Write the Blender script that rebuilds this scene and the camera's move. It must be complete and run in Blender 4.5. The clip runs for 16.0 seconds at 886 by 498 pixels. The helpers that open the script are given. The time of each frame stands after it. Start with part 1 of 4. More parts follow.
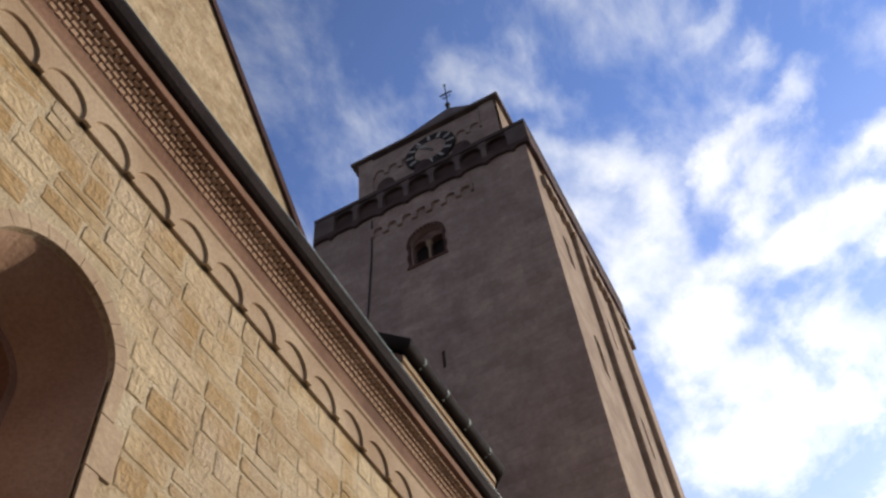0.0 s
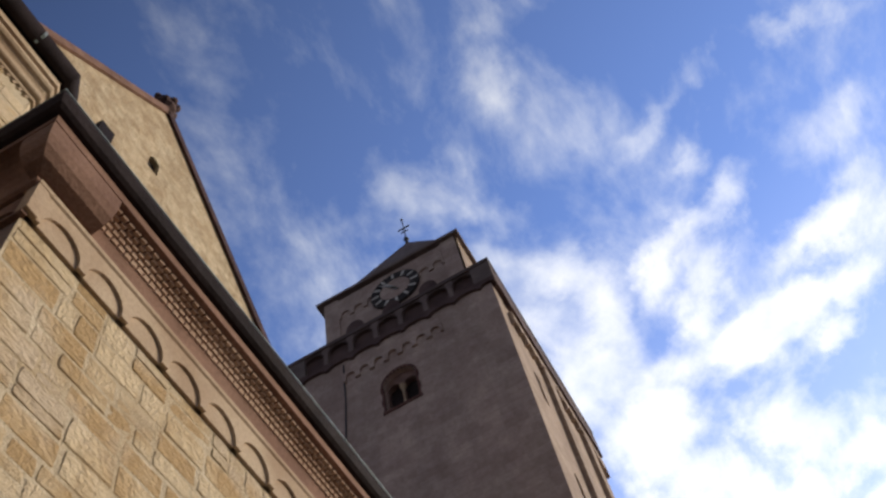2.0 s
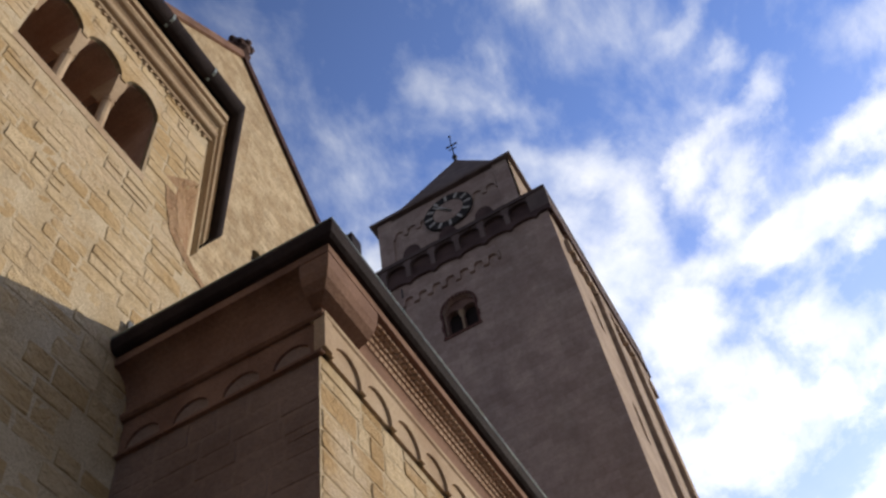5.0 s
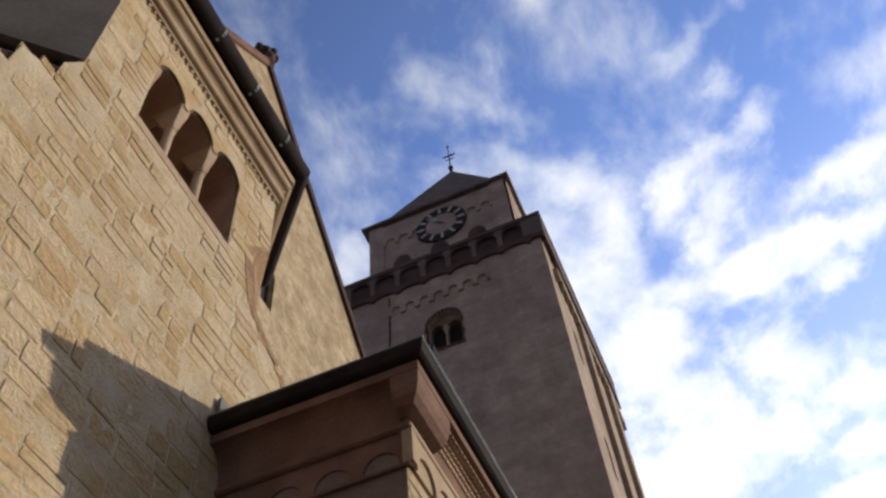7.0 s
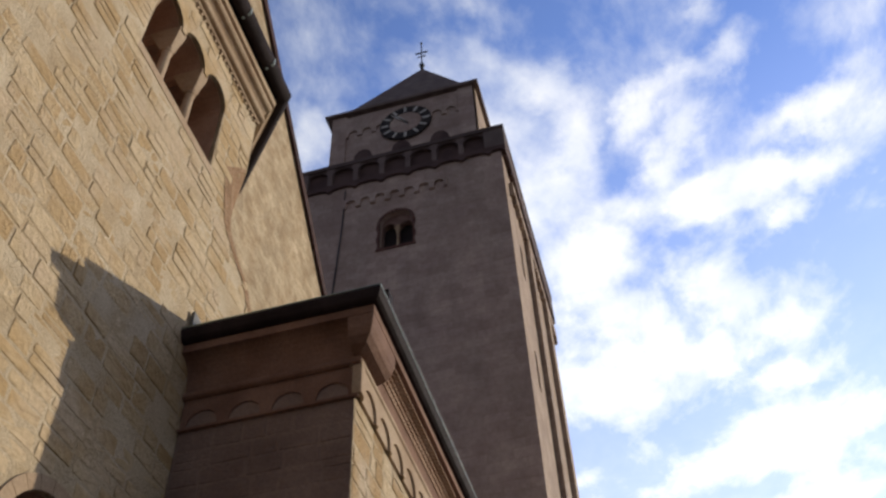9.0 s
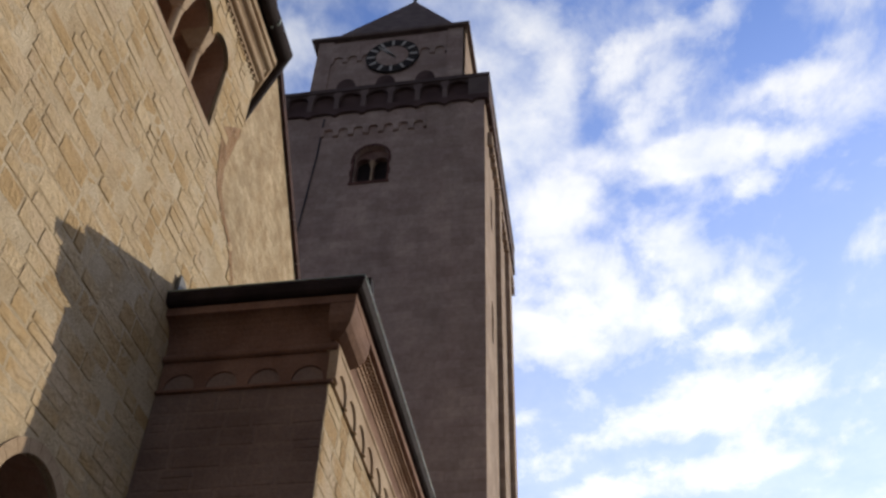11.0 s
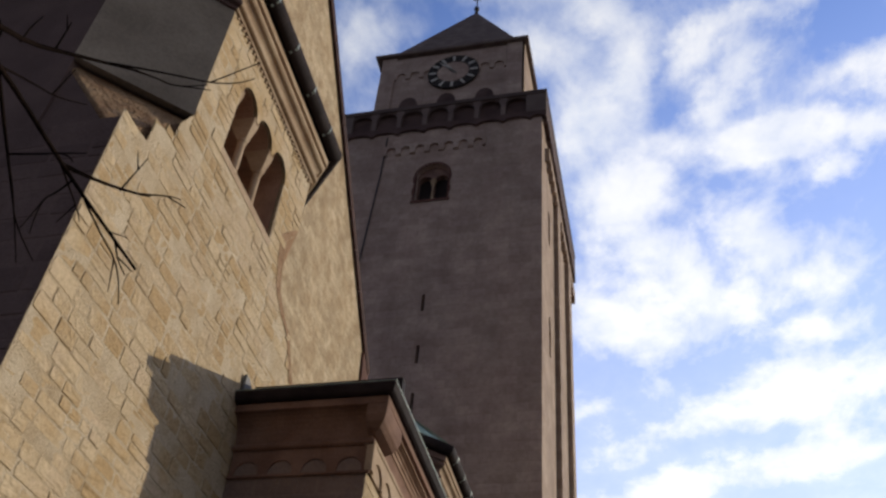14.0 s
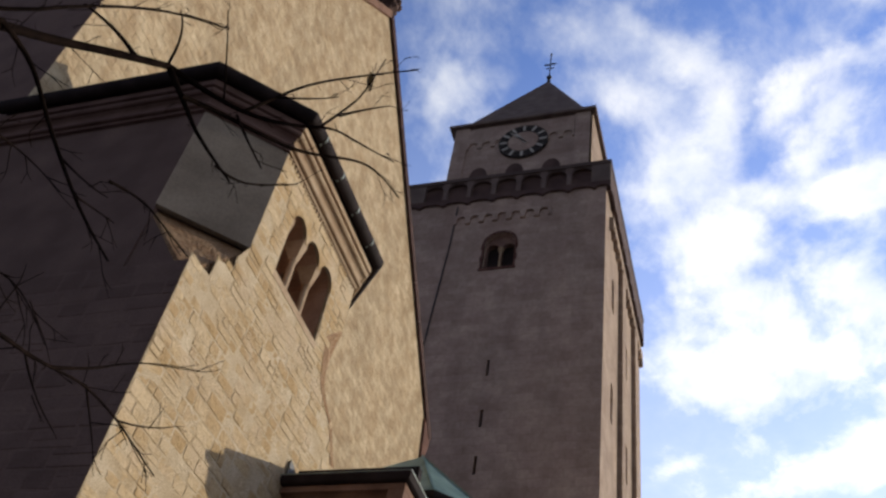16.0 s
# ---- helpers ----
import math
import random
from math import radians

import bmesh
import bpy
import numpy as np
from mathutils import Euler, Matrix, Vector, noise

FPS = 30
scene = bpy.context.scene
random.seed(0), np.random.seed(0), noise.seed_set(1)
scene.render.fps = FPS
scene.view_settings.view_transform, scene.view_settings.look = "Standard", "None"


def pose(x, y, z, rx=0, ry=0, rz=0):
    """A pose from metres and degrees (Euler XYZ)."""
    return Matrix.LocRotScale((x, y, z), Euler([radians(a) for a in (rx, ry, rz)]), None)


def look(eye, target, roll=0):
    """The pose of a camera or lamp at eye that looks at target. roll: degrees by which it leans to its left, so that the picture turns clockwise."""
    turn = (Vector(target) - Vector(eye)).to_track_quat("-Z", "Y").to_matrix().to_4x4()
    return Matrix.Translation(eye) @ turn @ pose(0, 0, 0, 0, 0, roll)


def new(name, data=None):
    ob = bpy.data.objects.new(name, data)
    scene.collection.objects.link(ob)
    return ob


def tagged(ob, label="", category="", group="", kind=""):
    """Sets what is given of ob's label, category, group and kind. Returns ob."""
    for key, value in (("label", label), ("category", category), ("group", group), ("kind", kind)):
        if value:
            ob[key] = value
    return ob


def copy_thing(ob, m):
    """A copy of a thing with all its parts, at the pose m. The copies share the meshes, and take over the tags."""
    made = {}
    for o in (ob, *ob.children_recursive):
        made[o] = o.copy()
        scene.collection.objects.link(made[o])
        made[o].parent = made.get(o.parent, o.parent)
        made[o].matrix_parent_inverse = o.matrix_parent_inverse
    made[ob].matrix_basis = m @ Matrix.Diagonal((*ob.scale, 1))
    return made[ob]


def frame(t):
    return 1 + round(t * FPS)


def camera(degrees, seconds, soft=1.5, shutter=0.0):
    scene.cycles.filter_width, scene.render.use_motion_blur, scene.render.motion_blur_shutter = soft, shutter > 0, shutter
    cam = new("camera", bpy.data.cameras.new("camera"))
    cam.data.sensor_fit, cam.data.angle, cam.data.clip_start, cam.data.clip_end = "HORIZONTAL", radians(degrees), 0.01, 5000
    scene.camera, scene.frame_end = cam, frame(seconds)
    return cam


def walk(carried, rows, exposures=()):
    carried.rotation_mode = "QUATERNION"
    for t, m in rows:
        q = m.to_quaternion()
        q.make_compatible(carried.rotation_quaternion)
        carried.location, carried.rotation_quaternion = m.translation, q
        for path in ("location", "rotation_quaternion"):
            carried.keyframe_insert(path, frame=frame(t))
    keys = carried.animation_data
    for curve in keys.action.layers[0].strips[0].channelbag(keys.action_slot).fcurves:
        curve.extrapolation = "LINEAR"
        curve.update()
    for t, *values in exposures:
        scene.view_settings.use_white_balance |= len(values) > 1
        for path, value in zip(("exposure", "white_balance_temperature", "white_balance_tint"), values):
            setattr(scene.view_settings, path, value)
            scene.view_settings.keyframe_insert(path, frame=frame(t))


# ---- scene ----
# ---- camera and its walk ----
cam = camera(50.4, 16.0, soft=2.6)
ROWS = [
    (0, (1.312, 0.623, 3.408), (0.886, 1.689, 5.046), -7.1),
    (0.5, (1.285, 0.165, 3.421), (0.971, 1.149, 5.133), -7.2),
    (1, (1.19, -0.225, 3.458), (0.937, 0.711, 5.208), -11.6),
    (1.5, (1.141, -0.669, 3.396), (0.934, 0.242, 5.164), -15.9),
    (2, (1.135, -1.074, 3.417), (0.915, -0.135, 5.169), -17.2),
    (2.5, (1.077, -1.397, 3.458), (0.813, -0.412, 5.179), -16.8),
    (3, (0.987, -1.733, 3.537), (0.68, -0.7, 5.222), -15.1),
    (3.5, (0.861, -1.992, 3.671), (0.532, -0.932, 5.335), -14.7),
    (4, (0.807, -2.308, 3.749), (0.456, -1.236, 5.4), -13.8),
    (6.5, (0.612, -4.040, 3.728), (0.257, -2.966, 5.377), -8.3),
    (7, (0.574, -4.390, 3.697), (0.240, -3.296, 5.337), -7.3),
    (7.5, (0.586, -4.684, 3.569), (0.261, -3.540, 5.177), -6.8),
    (8, (0.646, -4.916, 3.502), (0.334, -3.724, 5.078), -5.9),
    (8.5, (0.748, -5.146, 3.408), (0.439, -3.902, 4.944), -4.3),
    (9, (0.817, -5.329, 3.345), (0.509, -4.034, 4.838), -2.8),
    (9.5, (0.771, -5.446, 3.424), (0.472, -4.094, 4.868), -1.1),
    (10, (0.771, -5.595, 3.475), (0.48, -4.187, 4.865), 0.5),
    (12.5, (0.817, -6.895, 3.579), (0.575, -5.504, 4.995), 3.0),
    (13, (1.064, -7.257, 3.495), (0.78, -5.907, 4.943), 3.8),
    (13.5, (1.343, -7.575, 3.387), (0.997, -6.202, 4.8), 4.8),
    (14, (1.636, -7.881, 3.35), (1.23, -6.477, 4.714), 5.6),
    (14.5, (1.944, -8.158, 3.293), (1.497, -6.76, 4.652), 8.8),
    (15, (2.236, -8.516, 3.221), (1.702, -7.081, 4.507), 8.8),
    (15.5, (2.576, -9.036, 2.939), (2.023, -7.641, 4.261), 8.1),
    (16, (3.025, -9.542, 2.652), (2.454, -8.256, 4.073), 11.3),
]

walk(cam, [(t, look(eye, target, roll)) for t, eye, target, roll in ROWS], [(0.0, 0.1), (4.0, 0.08), (9.0, 0.02), (12.5, -0.2), (14.5, -0.17), (16.0, 0.04)])

# ---- world and sun ----
SUN_WAY = Vector((1.0, 0.935, 0.43)).normalized()          # towards the sun
SUN_EL = math.asin(SUN_WAY.z)
SUN_AZ = math.atan2(SUN_WAY.x, SUN_WAY.y)


def build_world():
    world = bpy.data.worlds.new("sky")
    scene.world = world
    world.use_nodes = True
    nt = world.node_tree
    nt.nodes.clear()
    n, link = nt.nodes.new, nt.links.new
    out, back = n("ShaderNodeOutputWorld"), n("ShaderNodeBackground")
    sky = n("ShaderNodeTexSky")
    sky.sky_type, sky.sun_disc = "NISHITA", False
    sky.sun_elevation, sky.sun_rotation = SUN_EL, SUN_AZ
    sky.altitude, sky.air_density, sky.dust_density, sky.ozone_density = 200, 1.0, 0.4, 2.0
    coord = n("ShaderNodeTexCoord")
    sep = n("ShaderNodeSeparateXYZ")
    link(coord.outputs["Generated"], sep.inputs[0])
    up = n("ShaderNodeMath"); up.operation = "MAXIMUM"; up.inputs[1].default_value = 0.08
    link(sep.outputs["Z"], up.inputs[0])
    flat = n("ShaderNodeVectorMath"); flat.operation = "DIVIDE"
    comb = n("ShaderNodeCombineXYZ")
    for k in range(3):
        link(up.outputs[0], comb.inputs[k])
    link(coord.outputs["Generated"], flat.inputs[0])
    link(comb.outputs[0], flat.inputs[1])
    # wind-drawn clouds: broad banks, broken by finer puffs, thickening towards the low sunny sky
    def layer(scale, detail, rough, distort, place, turn, stretch):
        mp = n("ShaderNodeMapping")
        mp.inputs["Location"].default_value, mp.inputs["Rotation"].default_value, mp.inputs["Scale"].default_value = place, (0, 0, radians(turn)), stretch
        link(flat.outputs[0], mp.inputs[0])
        tex = n("ShaderNodeTexNoise")
        tex.inputs["Scale"].default_value, tex.inputs["Detail"].default_value = scale, detail
        tex.inputs["Roughness"].default_value, tex.inputs["Distortion"].default_value = rough, distort
        link(mp.outputs[0], tex.inputs["Vector"])
        return tex.outputs["Fac"]

    def math_node(kind, a, c):
        q = n("ShaderNodeMath"); q.operation = kind
        for k, v in enumerate((a, c)):
            if isinstance(v, (int, float)):
                q.inputs[k].default_value = v
            else:
                link(v, q.inputs[k])
        return q.outputs[0]

    def towards(way):
        q = n("ShaderNodeVectorMath"); q.operation = "DOT_PRODUCT"
        q.inputs[1].default_value = way
        link(coord.outputs["Generated"], q.inputs[0])
        return q.outputs["Value"]

    banks = layer(2.3, 3, 0.5, 0.3, (0.468, 0.255, 0), 25, (1.0, 0.75, 1))
    puffs = layer(8.5, 8, 0.6, 0.2, (1.807, 0.475, 0), 35, (1.0, 0.62, 1))
    field = math_node("ADD", math_node("MULTIPLY", banks, 0.42), math_node("MULTIPLY", puffs, 0.85))
    field = math_node("ADD", field, math_node("MULTIPLY", towards((0.9, 0.3, -1.0)), 0.225))
    # the cloud banks over the tower, each a soft long patch with ragged edges
    ragged = n("ShaderNodeTexNoise")
    ragged.inputs["Scale"].default_value, ragged.inputs["Detail"].default_value, ragged.inputs["Roughness"].default_value = 7.0, 6, 0.62
    link(flat.outputs[0], ragged.inputs["Vector"])
    warp = n("ShaderNodeVectorMath"); warp.operation = "MULTIPLY_ADD"
    warp.inputs[1].default_value = (0.17, 0.17, 0.0)
    middle = n("ShaderNodeVectorMath"); middle.operation = "SUBTRACT"; middle.inputs[1].default_value = (0.5, 0.5, 0.5)
    link(ragged.outputs["Color"], middle.inputs[0])
    link(middle.outputs[0], warp.inputs[0]); link(flat.outputs[0], warp.inputs[2])
    banked = []

    def soft(source, centre, turn, size, far, near):
        mp = n("ShaderNodeMapping"); mp.vector_type = "TEXTURE"
        mp.inputs["Location"].default_value, mp.inputs["Rotation"].default_value, mp.inputs["Scale"].default_value = (*centre, 1.0), (0, 0, turn), (*size, 1.0)
        link(source, mp.inputs[0])
        ln = n("ShaderNodeVectorMath"); ln.operation = "LENGTH"
        link(mp.outputs[0], ln.inputs[0])
        mr = n("ShaderNodeMapRange"); mr.interpolation_type = "SMOOTHSTEP"
        mr.inputs["From Min"].default_value, mr.inputs["From Max"].default_value = near, far
        mr.inputs["To Min"].default_value, mr.inputs["To Max"].default_value = 1.0, 0.0
        link(ln.outputs["Value"], mr.inputs["Value"])
        return mr.outputs[0]

    def cloud(weight, a, b, wide):
        dx, dy = b[0] - a[0], b[1] - a[1]
        size = (math.hypot(dx, dy) / 2 + wide * 0.8, wide)
        body = soft(warp.outputs[0], ((a[0] + b[0]) / 2, (a[1] + b[1]) / 2), math.atan2(dy, dx), size, 1.95, 0.0)
        banked.append(math_node("MULTIPLY", body, weight))

    cloud(1.00, (-0.056, 0.914), (0.017, 0.956), 0.077)
    cloud(1.00, (0.002, 1.023), (0.080, 1.216), 0.075)
    cloud(0.95, (-0.101, 1.194), (0.025, 1.312), 0.090)
    cloud(0.85, (0.125, 1.002), (0.186, 1.166), 0.049)
    cloud(0.80, (0.151, 1.164), (0.164, 1.268), 0.048)
    cloud(0.60, (0.203, 1.173), (0.263, 1.186), 0.051)
    cloud(0.85, (0.083, 0.761), (0.141, 0.693), 0.035)
    cloud(0.80, (0.141, 0.693), (0.233, 0.649), 0.032)
    cloud(0.75, (0.099, 0.837), (0.152, 0.733), 0.031)
    cloud(0.85, (0.126, 0.901), (0.231, 0.881), 0.045)
    cloud(0.90, (0.231, 0.881), (0.377, 0.861), 0.044)
    cloud(0.65, (0.271, 0.940), (0.292, 0.970), 0.024)
    cloud(0.80, (0.257, 0.794), (0.369, 0.749), 0.036)
    cloud(0.75, (-0.049, 0.634), (0.022, 0.699), 0.045)
    cloud(0.80, (0.025, 0.719), (-0.031, 0.815), 0.045)
    cloud(0.75, (-0.048, 0.850), (0.104, 0.892), 0.047)
    cloud(0.62, (-0.209, 0.440), (-0.071, 0.479), 0.043)
    cloud(0.60, (-0.083, 0.474), (-0.023, 0.544), 0.034)
    cloud(0.60, (-0.110, 0.550), (-0.055, 0.606), 0.035)
    cloud(0.42, (0.094, 0.551), (0.141, 0.517), 0.026)
    cloud(0.45, (0.183, 0.578), (0.200, 0.596), 0.019)
    cloud(0.42, (0.322, 0.648), (0.396, 0.646), 0.046)
    cloud(0.42, (-0.273, 0.486), (-0.185, 0.537), 0.026)
    cloud(0.65, (0.231, 1.320), (0.315, 1.305), 0.036)
    cloud(0.85, (0.173, 1.502), (0.343, 1.454), 0.085)
    cloud(0.50, (0.009, 0.360), (0.034, 0.428), 0.031)
    cloud(0.50, (0.118, 0.540), (0.190, 0.485), 0.022)
    cloud(0.50, (0.193, 0.478), (0.269, 0.483), 0.020)
    cloud(0.50, (0.269, 0.483), (0.432, 0.498), 0.019)
    cloud(0.38, (0.012, 0.283), (0.114, 0.360), 0.031)
    cloud(0.42, (0.108, 0.423), (0.076, 0.533), 0.023)
    cloud(0.45, (0.350, 0.640), (0.411, 0.633), 0.030)
    cloud(0.35, (-0.173, 0.389), (-0.078, 0.403), 0.021)
    cloud(0.70, (-0.098, 1.667), (0.116, 1.552), 0.066)
    cloud(0.75, (0.116, 1.552), (0.344, 1.420), 0.059)
    cloud(0.90, (-0.015, 1.813), (0.379, 1.655), 0.090)
    cloud(0.60, (-0.160, 1.505), (-0.127, 1.488), 0.066)
    cloud(0.60, (-0.359, 0.653), (-0.245, 0.609), 0.044)
    cloud(0.55, (-0.166, 0.563), (-0.086, 0.610), 0.047)
    cloud(0.60, (-0.135, 0.658), (-0.049, 0.752), 0.050)
    cloud(0.50, (-0.334, 0.554), (-0.186, 0.559), 0.039)
    cloud(0.80, (-0.095, 0.831), (-0.006, 0.826), 0.060)
    cloud(0.40, (0.175, 0.379), (0.269, 0.402), 0.033)
    cloud(0.40, (-0.210, 0.356), (-0.117, 0.449), 0.042)
    cloud(0.45, (0.316, 0.644), (0.382, 0.662), 0.048)
    cloud(0.40, (0.048, 0.474), (0.093, 0.471), 0.051)
    cloud(0.45, (-0.296, 0.492), (-0.200, 0.495), 0.043)
    cloud(0.50, (-0.163, 0.416), (-0.055, 0.497), 0.047)
    cloud(0.45, (-0.271, 0.493), (-0.177, 0.505), 0.041)
    cloud(0.60, (0.365, 0.824), (0.418, 0.766), 0.058)
    cloud(0.60, (0.403, 1.086), (0.467, 1.032), 0.063)
    cloud(0.45, (0.256, 0.657), (0.331, 0.635), 0.042)
    cloud(0.45, (0.347, 0.964), (0.431, 0.919), 0.052)
    deep = n("ShaderNodeSeparateXYZ")
    link(flat.outputs[0], deep.inputs[0])
    seen = banked[0]
    for q in banked[1:]:
        top = n("ShaderNodeMath"); top.operation = "SMOOTH_MAX"; top.inputs[2].default_value = 0.22
        link(seen, top.inputs[0]); link(q, top.inputs[1])
        seen = top.outputs[0]
    seen = math_node("ADD", math_node("MULTIPLY", seen, 0.46), math_node("ADD", math_node("MULTIPLY", puffs, 1.0), math_node("MINIMUM", math_node("ADD", math_node("MULTIPLY", deep.outputs["Y"], 0.21), -0.36), -0.1)))
    inside = soft(flat.outputs[0], (0.0, 0.95), 0.0, (0.9, 1.15), 1.2, 0.85)
    pick = n("ShaderNodeMixRGB")
    link(inside, pick.inputs[0]); link(field, pick.inputs[1]); link(seen, pick.inputs[2])
    field = pick.outputs[0]
    ramp = n("ShaderNodeValToRGB")
    ramp.color_ramp.interpolation = "EASE"
    ramp.color_ramp.elements[0].position, ramp.color_ramp.elements[1].position = 0.22, 0.8
    link(field, ramp.inputs[0])
    haze = math_node("MAXIMUM", math_node("ADD", math_node("MULTIPLY", sep.outputs["Z"], -1.5), 1.3), 0.04)
    cover = math_node("MAXIMUM", math_node("MULTIPLY", ramp.outputs[0], 0.96), haze)
    # the sky brightens towards the sun
    glow = math_node("MAXIMUM", math_node("ADD", math_node("MULTIPLY", towards((0.2, 1.0, 0.25)), 1.75), 0.23), 0.5)
    tint = n("ShaderNodeMixRGB"); tint.blend_type = "MULTIPLY"; tint.inputs[0].default_value = 1.0
    tint.inputs[2].default_value = (1.04, 1.15, 1.63, 1)
    link(sky.outputs[0], tint.inputs[1])
    mix = n("ShaderNodeMixRGB")
    link(cover, mix.inputs[0])
    link(tint.outputs[0], mix.inputs[1])
    body = n("ShaderNodeMixRGB")
    body.inputs[1].default_value, body.inputs[2].default_value = (4.1, 4.45, 5.3, 1), (5.6, 5.65, 5.85, 1)
    folds = n("ShaderNodeMapRange")
    folds.inputs["From Min"].default_value, folds.inputs["From Max"].default_value = 0.34, 0.56
    folds.inputs["To Min"].default_value, folds.inputs["To Max"].default_value = 0.15, 1.0
    link(ragged.outputs["Fac"], folds.inputs["Value"])
    link(math_node("MULTIPLY", ramp.outputs[0], folds.outputs[0]), body.inputs[0])
    link(body.outputs[0], mix.inputs[2])
    scaled = n("ShaderNodeMixRGB"); scaled.blend_type = "MULTIPLY"; scaled.inputs[0].default_value = 1.0
    link(mix.outputs[0], scaled.inputs[1]); link(glow, scaled.inputs[2])
    link(scaled.outputs[0], back.inputs[0])
    back.inputs[1].default_value = 0.118
    link(back.outputs[0], out.inputs[0])


build_world()
sun = new("sun", bpy.data.lights.new("sun", "SUN"))
sun.data.energy, sun.data.angle, sun.data.color = 2.95, radians(0.6), (1.0, 0.885, 0.705)
sun.matrix_world = look(SUN_WAY * 80, (0, 0, 0))


# ---- materials ----
def stone_material(name, base, second, rough=0.9, grain=40.0, blotch=1.2, bump=0.4, island=0.0, obj_random=0.0, joints=None, stain=0.0, metal=0.0, spec=0.35, chisel=0.0, dist=0.02, patch=None):
    """Mottled mineral or metal surface: two scales of colour, fine relief, and, where asked, masonry joints or a tone per piece."""
    m = bpy.data.materials.new(name)
    m.use_nodes = True
    nt = m.node_tree
    n, link = nt.nodes.new, nt.links.new
    bsdf = nt.nodes["Principled BSDF"]
    bsdf.inputs["Roughness"].default_value = rough
    bsdf.inputs["Metallic"].default_value = metal
    bsdf.inputs["Specular IOR Level"].default_value = spec
    geo = n("ShaderNodeNewGeometry")
    pos = geo.outputs["Position"]
    wide = n("ShaderNodeTexNoise"); wide.inputs["Scale"].default_value = blotch; wide.inputs["Detail"].default_value = 5
    fine = n("ShaderNodeTexNoise"); fine.inputs["Scale"].default_value = grain; fine.inputs["Detail"].default_value = 4
    fine.inputs["Roughness"].default_value = 0.6
    link(pos, wide.inputs["Vector"]); link(pos, fine.inputs["Vector"])
    ramp = n("ShaderNodeValToRGB")
    ramp.color_ramp.elements[0].position, ramp.color_ramp.elements[1].position = 0.36, 0.66
    ramp.color_ramp.elements[0].color, ramp.color_ramp.elements[1].color = (*base, 1), (*second, 1)
    fac = wide.outputs["Fac"]
    if island or obj_random:
        src = geo.outputs["Random Per Island"] if island else n("ShaderNodeObjectInfo").outputs["Random"]
        mad = n("ShaderNodeMath"); mad.operation = "MULTIPLY_ADD"
        mad.inputs[1].default_value = island or obj_random
        sub = n("ShaderNodeMath"); sub.operation = "SUBTRACT"; sub.inputs[1].default_value = 0.5
        link(src, sub.inputs[0]); link(sub.outputs[0], mad.inputs[0]); link(fac, mad.inputs[2])
        fac = mad.outputs[0]
    link(fac, ramp.inputs[0])
    speck = n("ShaderNodeMixRGB"); speck.blend_type = "MULTIPLY"; speck.inputs[0].default_value = 0.42
    shade = n("ShaderNodeValToRGB")
    shade.color_ramp.elements[0].position, shade.color_ramp.elements[1].position = 0.3, 0.62
    shade.color_ramp.elements[0].color, shade.color_ramp.elements[1].color = (0.55, 0.52, 0.5, 1), (1, 1, 1, 1)
    link(fine.outputs["Fac"], shade.inputs[0])
    body = ramp.outputs[0]
    if patch:
        pt = n("ShaderNodeTexNoise"); pt.inputs["Scale"].default_value = 1.7; pt.inputs["Detail"].default_value = 4
        shift = n("ShaderNodeVectorMath"); shift.operation = "ADD"; shift.inputs[1].default_value = (7.3, 2.1, 4.4)
        link(pos, shift.inputs[0]); link(shift.outputs[0], pt.inputs["Vector"])
        pr = n("ShaderNodeValToRGB")
        pr.color_ramp.elements[0].position, pr.color_ramp.elements[1].position = 0.5, 0.66
        link(pt.outputs["Fac"], pr.inputs[0])
        pm = n("ShaderNodeMixRGB"); pm.inputs[2].default_value = (*patch, 1)
        link(pr.outputs[0], pm.inputs[0]); link(body, pm.inputs[1])
        body = pm.outputs[0]
    link(body, speck.inputs[1]); link(shade.outputs[0], speck.inputs[2])
    colour, height = speck.outputs[0], fine.outputs["Fac"]
    if stain:
        st = n("ShaderNodeTexNoise"); st.inputs["Scale"].default_value = 0.45; st.inputs["Detail"].default_value = 7
        mp = n("ShaderNodeMapping"); mp.inputs["Scale"].default_value = (1.6, 1.6, 0.4)
        link(pos, mp.inputs[0]); link(mp.outputs[0], st.inputs["Vector"])
        sr = n("ShaderNodeValToRGB")
        sr.color_ramp.elements[0].position, sr.color_ramp.elements[1].position = 0.42, 0.62
        sr.color_ramp.elements[0].color, sr.color_ramp.elements[1].color = (1, 1, 1, 1), (1 - stain, 1 - stain, 1 - stain, 1)
        link(st.outputs["Fac"], sr.inputs[0])
        sm = n("ShaderNodeMixRGB"); sm.blend_type = "MULTIPLY"; sm.inputs[0].default_value = 1
        link(colour, sm.inputs[1]); link(sr.outputs[0], sm.inputs[2])
        colour = sm.outputs[0]
    if joints:
        axis, length, course, depth = joints
        sep, comb = n("ShaderNodeSeparateXYZ"), n("ShaderNodeCombineXYZ")
        warp = n("ShaderNodeTexNoise"); warp.inputs["Scale"].default_value = 1.5
        link(pos, warp.inputs["Vector"])
        wv = n("ShaderNodeVectorMath"); wv.operation = "MULTIPLY_ADD"
        wv.inputs[1].default_value = (0.12, 0.12, 0.12)
        link(warp.outputs["Color"], wv.inputs[0]); link(pos, wv.inputs[2])
        link(wv.outputs[0], sep.inputs[0])
        link(sep.outputs[axis], comb.inputs[0]); link(sep.outputs["Z"], comb.inputs[1])
        br = n("ShaderNodeTexBrick")
        br.inputs["Scale"].default_value = 1.0
        br.inputs["Brick Width"].default_value, br.inputs["Row Height"].default_value = length, course
